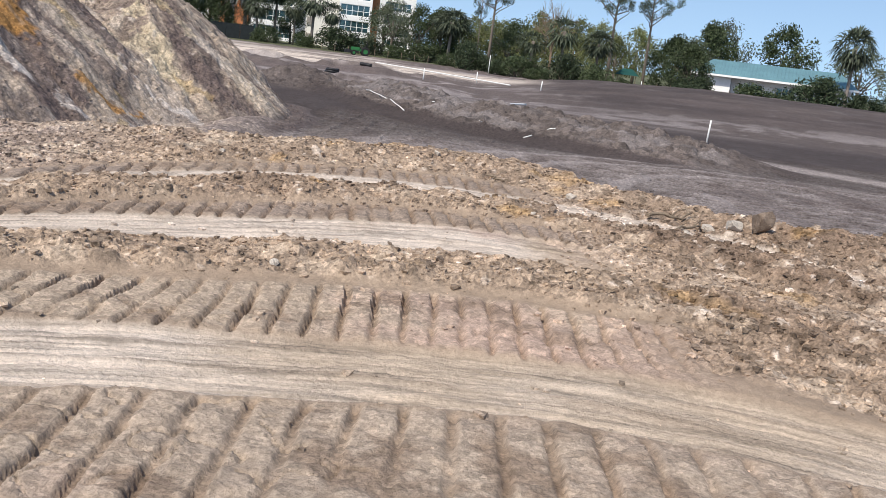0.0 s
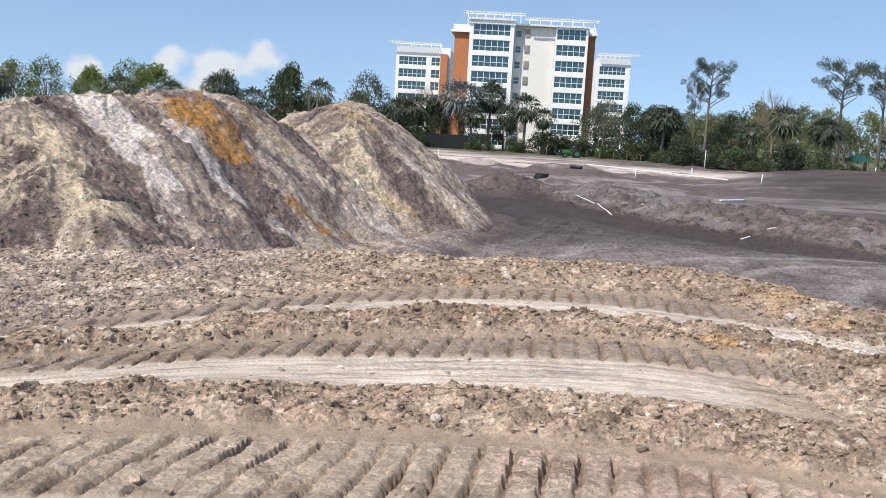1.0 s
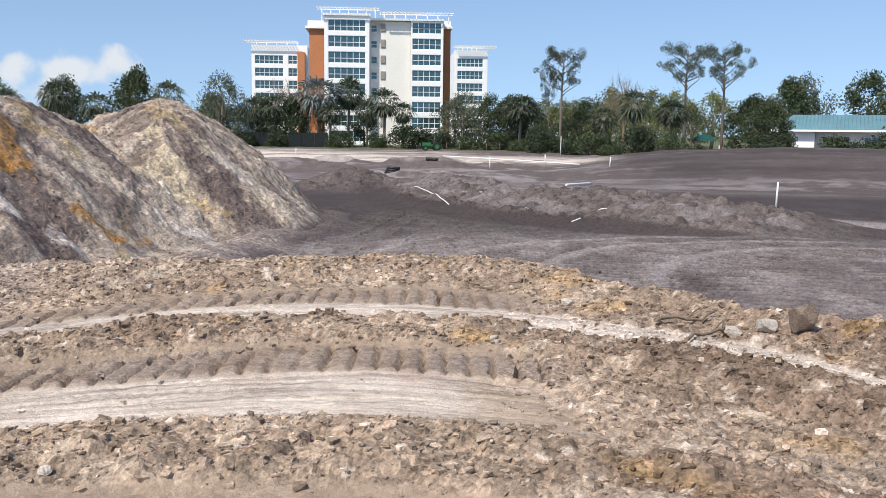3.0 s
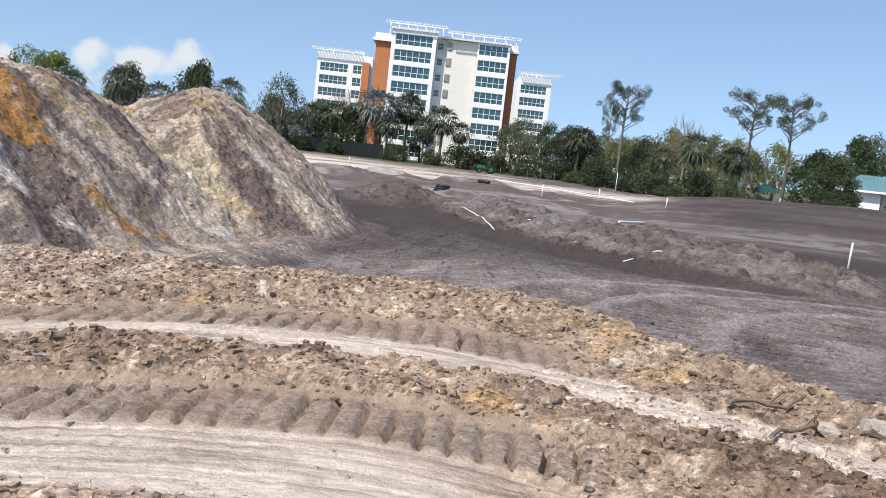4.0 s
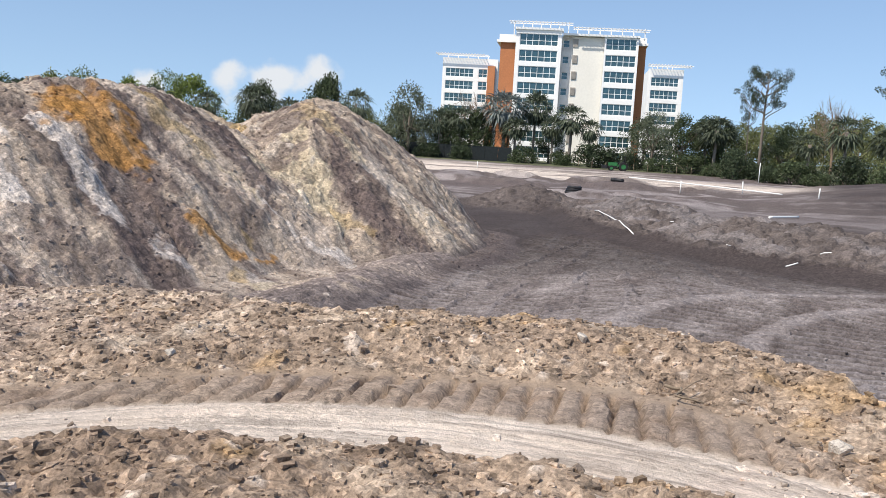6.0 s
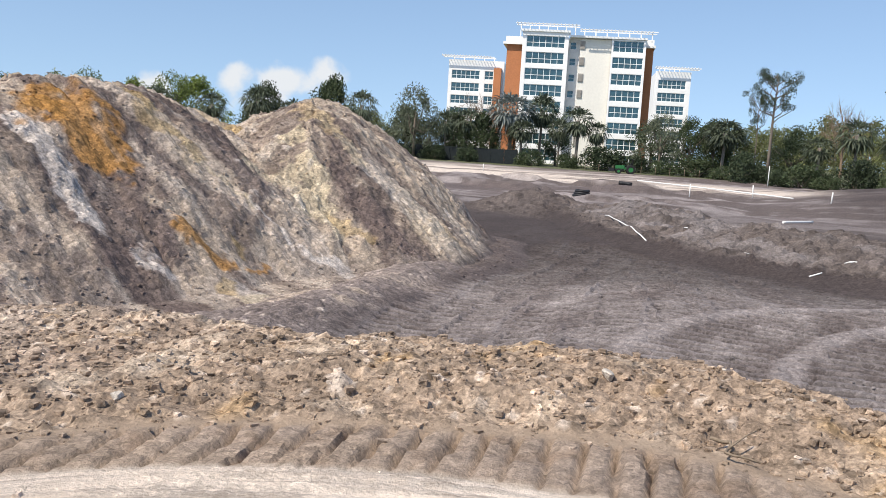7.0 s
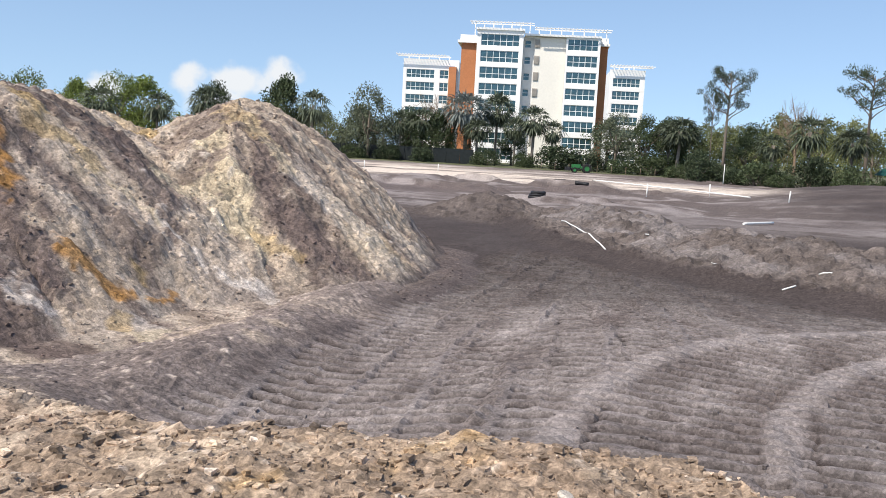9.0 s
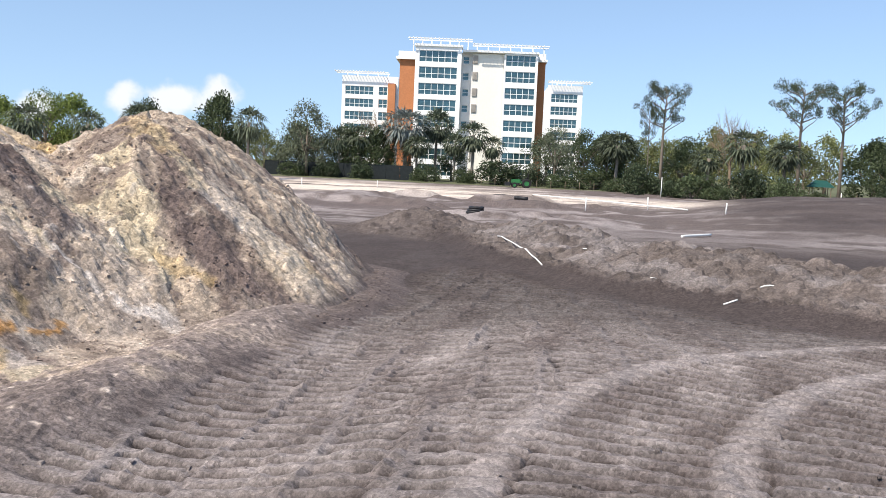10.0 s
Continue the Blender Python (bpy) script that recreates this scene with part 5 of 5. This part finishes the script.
small_tractor(pose(-13.4, 141.5, ground_at(-13.4, 141.5), 0, 0, 12) @ Matrix.Scale(1.1, 4))


def rock(x, y, size, material, label, seed, tall=0.8, sink=0.25):
    """An angular lump of hard soil or stone."""
    r = random.Random(seed)
    bm = bmesh.new()
    bmesh.ops.create_icosphere(bm, subdivisions=3, radius=1)
    cuts = [Vector((r.gauss(0, 1), r.gauss(0, 1), r.gauss(0, 1))).normalized() for _ in range(11)]
    for v in bm.verts:
        p = v.co.copy()
        for c in cuts:
            d = p.dot(c)
            lim = 0.50 + 0.2 * abs(c.x)
            if d > lim:
                p -= c * (d - lim)
        p += 0.05 * noise.noise_vector(p * 3 + Vector((seed, 0, 0)))
        v.co = Vector((p.x * size, p.y * size * 0.85, p.z * size * tall))
    ob = new("rock", mesh_of("rock", bm, material))
    ob.matrix_world = Matrix.Translation(lay(x, y, size * tall * (0.75 - sink))) @ pose(0, 0, 0, r.uniform(-20, 20), r.uniform(-20, 20), r.uniform(0, 360))
    return tagged(ob, label, "rock", "loose rocks on the bank")


M_ROCKT = plain("tan_clod", (0.44, 0.33, 0.235), 0.97, scale=9.0, vary=0.35, bump=0.8)
M_ROCKG = plain("brown_clod", (0.27, 0.205, 0.155), 0.97, scale=9.0, vary=0.35, bump=0.8)
rock(-0.07, 13.13, 0.06, M_ROCK, "pale chalky rock on the crest of the bank", 3)
rock(3.65, 10.3, 0.15, M_ROCKG, "upright grey slab of hard soil", 4, 1.25, 0.1)
rock(3.35, 10.4, 0.13, M_ROCK, "whitish rock at the bank's edge", 5)
rock(3.1, 10.5, 0.10, M_ROCK, "whitish rock at the bank's edge", 15)
rock(1.67, 11.7, 0.09, M_ROCK, "pale rock on the bank's slope", 6)
rock(-1.12, 6.45, 0.045, M_ROCK, "pale stone on the rough strip", 7)
for k in range(44):
    x = -4.5 + 8.0 * rng.random()
    v = (6.7 + 1.0 * rng.random(), 9.6 + 1.0 * rng.random(), 12.4 + 1.4 * rng.random())[k % 3]
    y = v - (0.035 + 0.0085 * v if x < 0.3 else 0.09 + 0.008 * v) * (x - 0.3) ** 2
    rock(x, y, 0.02 + 0.04 * rng.random() ** 2, (M_ROCKT, M_ROCKG, M_ROCKT, M_ROCK)[k % 4], "lump of dry hard soil on the rough strip", 20 + k, 0.75, 0.2)


def branch(a, b, r, label, bends, seed):
    q = random.Random(seed)
    a, b = Vector(a), Vector(b)
    pts = []
    for k in range(9):
        p = a.lerp(b, k / 8)
        side = Vector((-(b - a).y, (b - a).x)).normalized()
        p = p + side * (bends * math.sin(k * 0.9) + q.uniform(-0.01, 0.01))
        pts.append(lay(p.x, p.y, r * 1.4 + 0.03))
    base = pts[0].copy()
    bm = bmesh.new()
    tube(bm, [p - base for p in pts], [r * (1 - 0.06 * k) for k in range(9)], 7)
    mid = pts[4] - base
    tube(bm, [mid, mid + Vector((0.10, 0.12, 0.06)), mid + Vector((0.16, 0.22, 0.07))], [r * 0.5, r * 0.4, r * 0.2], 5)
    ob = new("branch", mesh_of("branch", bm, M_WOOD))
    ob.location = base
    return tagged(ob, label, "branch")


branch((2.45, 10.75), (3.05, 11.05), 0.022, "weathered forked stick at the bank's edge", 0.03, 1)
branch((2.6, 9.9), (3.1, 10.7), 0.018, "thin dry stick on the bank", 0.05, 2)
branch((0.62, 12.45), (0.85, 12.15), 0.012, "curled dry root on the bank", 0.07, 3)
branch((-5.75, 25.1), (-5.45, 25.25), 0.03, "dark stick at the foot of the heap", 0.02, 4)


# ---- loose crumbs, past counting ----
def crumbs(name, xs, ys, zs, sizes, tints, material, label):
    """Small angular lumps strewn over a surface, in one mesh."""
    base = np.array([(x, y, z) for z in (-0.6, 0.6) for x, y in ((-0.8, -0.7), (0.8, -0.7), (0.8, 0.7), (-0.8, 0.7))])
    tri = np.array([(4, 5, 6), (4, 6, 7), (0, 1, 5), (0, 5, 4), (1, 2, 6), (1, 6, 5), (2, 3, 7), (2, 7, 6), (3, 0, 4), (3, 4, 7)])
    n = len(xs)
    g = np.random.default_rng(11)
    a = g.random(n) * 6.283
    shape = base[None] * (0.45 + 0.75 * g.random((n, 8, 3))) * np.stack([0.8 + 0.5 * g.random(n), 0.8 + 0.4 * g.random(n), 0.55 + 0.4 * g.random(n)], -1)[:, None]
    c, s = np.cos(a)[:, None], np.sin(a)[:, None]
    rx, ry = shape[..., 0] * c - shape[..., 1] * s, shape[..., 0] * s + shape[..., 1] * c
    P = np.stack([rx, ry, shape[..., 2]], -1) * sizes[:, None, None] + np.stack([xs, ys, zs], -1)[:, None]
    F = tri[None] + 8 * np.arange(n)[:, None, None]
    me = quick_mesh(name, P.reshape(-1, 3), F.reshape(-1, 3))
    me.polygons.foreach_set("use_smooth", np.zeros(len(me.polygons), dtype=bool))
    at = me.color_attributes.new("soil", "FLOAT_COLOR", "POINT")
    rgba = np.ones((n * 8, 4), dtype=np.float32)
    rgba[:, :3] = np.repeat(tints, 8, 0)
    at.data.foreach_set("color", rgba.ravel())
    me.materials.append(material)
    return tagged(new(name, me), label, "soil crumbs", kind="stuff")


def strew():
    g = np.random.default_rng(8)
    n = 90000
    d = 2.5 + 15.5 * g.random(n) ** 0.8
    x = (-0.75 * d - 1.5) + (1.2 * d + 4.0) * g.random(n)
    V = across(x, d)
    rough = np.maximum.reduce([band(V, 6.55, 7.75, 0.2), band(V, 9.4, 10.5, 0.2), smooth(12.0, 12.6, V), 0.015 + 0 * V, smooth(0.9, 2.0, x) * smooth(5.4, 6.0, V)])
    rough = rough * np.where(d > np.interp(x, EDGE_X, EDGE_Y) + 0.3, 0.03, 1.0)
    keep = g.random(n) < rough
    x, y = x[keep], d[keep]
    z, col = ground(x[None], y[None])
    size = 0.008 + 0.032 * g.random(len(x)) ** 4
    tint = col[0][:, :3] * (0.75 + 0.75 * g.random((len(x), 1)) ** 1.5)
    crumbs("soil_crumbs", x, y, z[0] + size * 0.1, size, tint, M_SOIL, "dry crumbs and lumps of tan soil strewn over the bank")


strew()


def strew_pile():
    g = np.random.default_rng(9)
    n = 34000
    x, y = -17 + 13.5 * g.random(n), 13 + 18 * g.random(n)
    h = pile_height(x[None], y[None])[0]
    keep = (h > 0.02) & (g.random(n) < 0.75)
    x, y, h = x[keep], y[keep], h[keep]
    pile = bpy.data.objects["soil_stockpile"].data
    i = np.searchsorted(PILE_Y, y) * len(PILE_X) + np.searchsorted(PILE_X, x)
    co, rgba = np.empty(len(pile.vertices) * 3, np.float32), np.empty(len(pile.vertices) * 4, np.float32)
    pile.vertices.foreach_get("co", co)
    pile.color_attributes["soil"].data.foreach_get("color", rgba)
    z, col = co.reshape(-1, 3)[i, 2], rgba.reshape(-1, 4)[i, :3]
    size = 0.010 + 0.028 * g.random(len(x)) ** 4
    crumbs("soil_lumps", x, y, z + size * 0.15, size, col * (0.95 + 0.6 * g.random((len(x), 1))), M_PILE, "loose lumps rolled down the soil heap")


strew_pile()
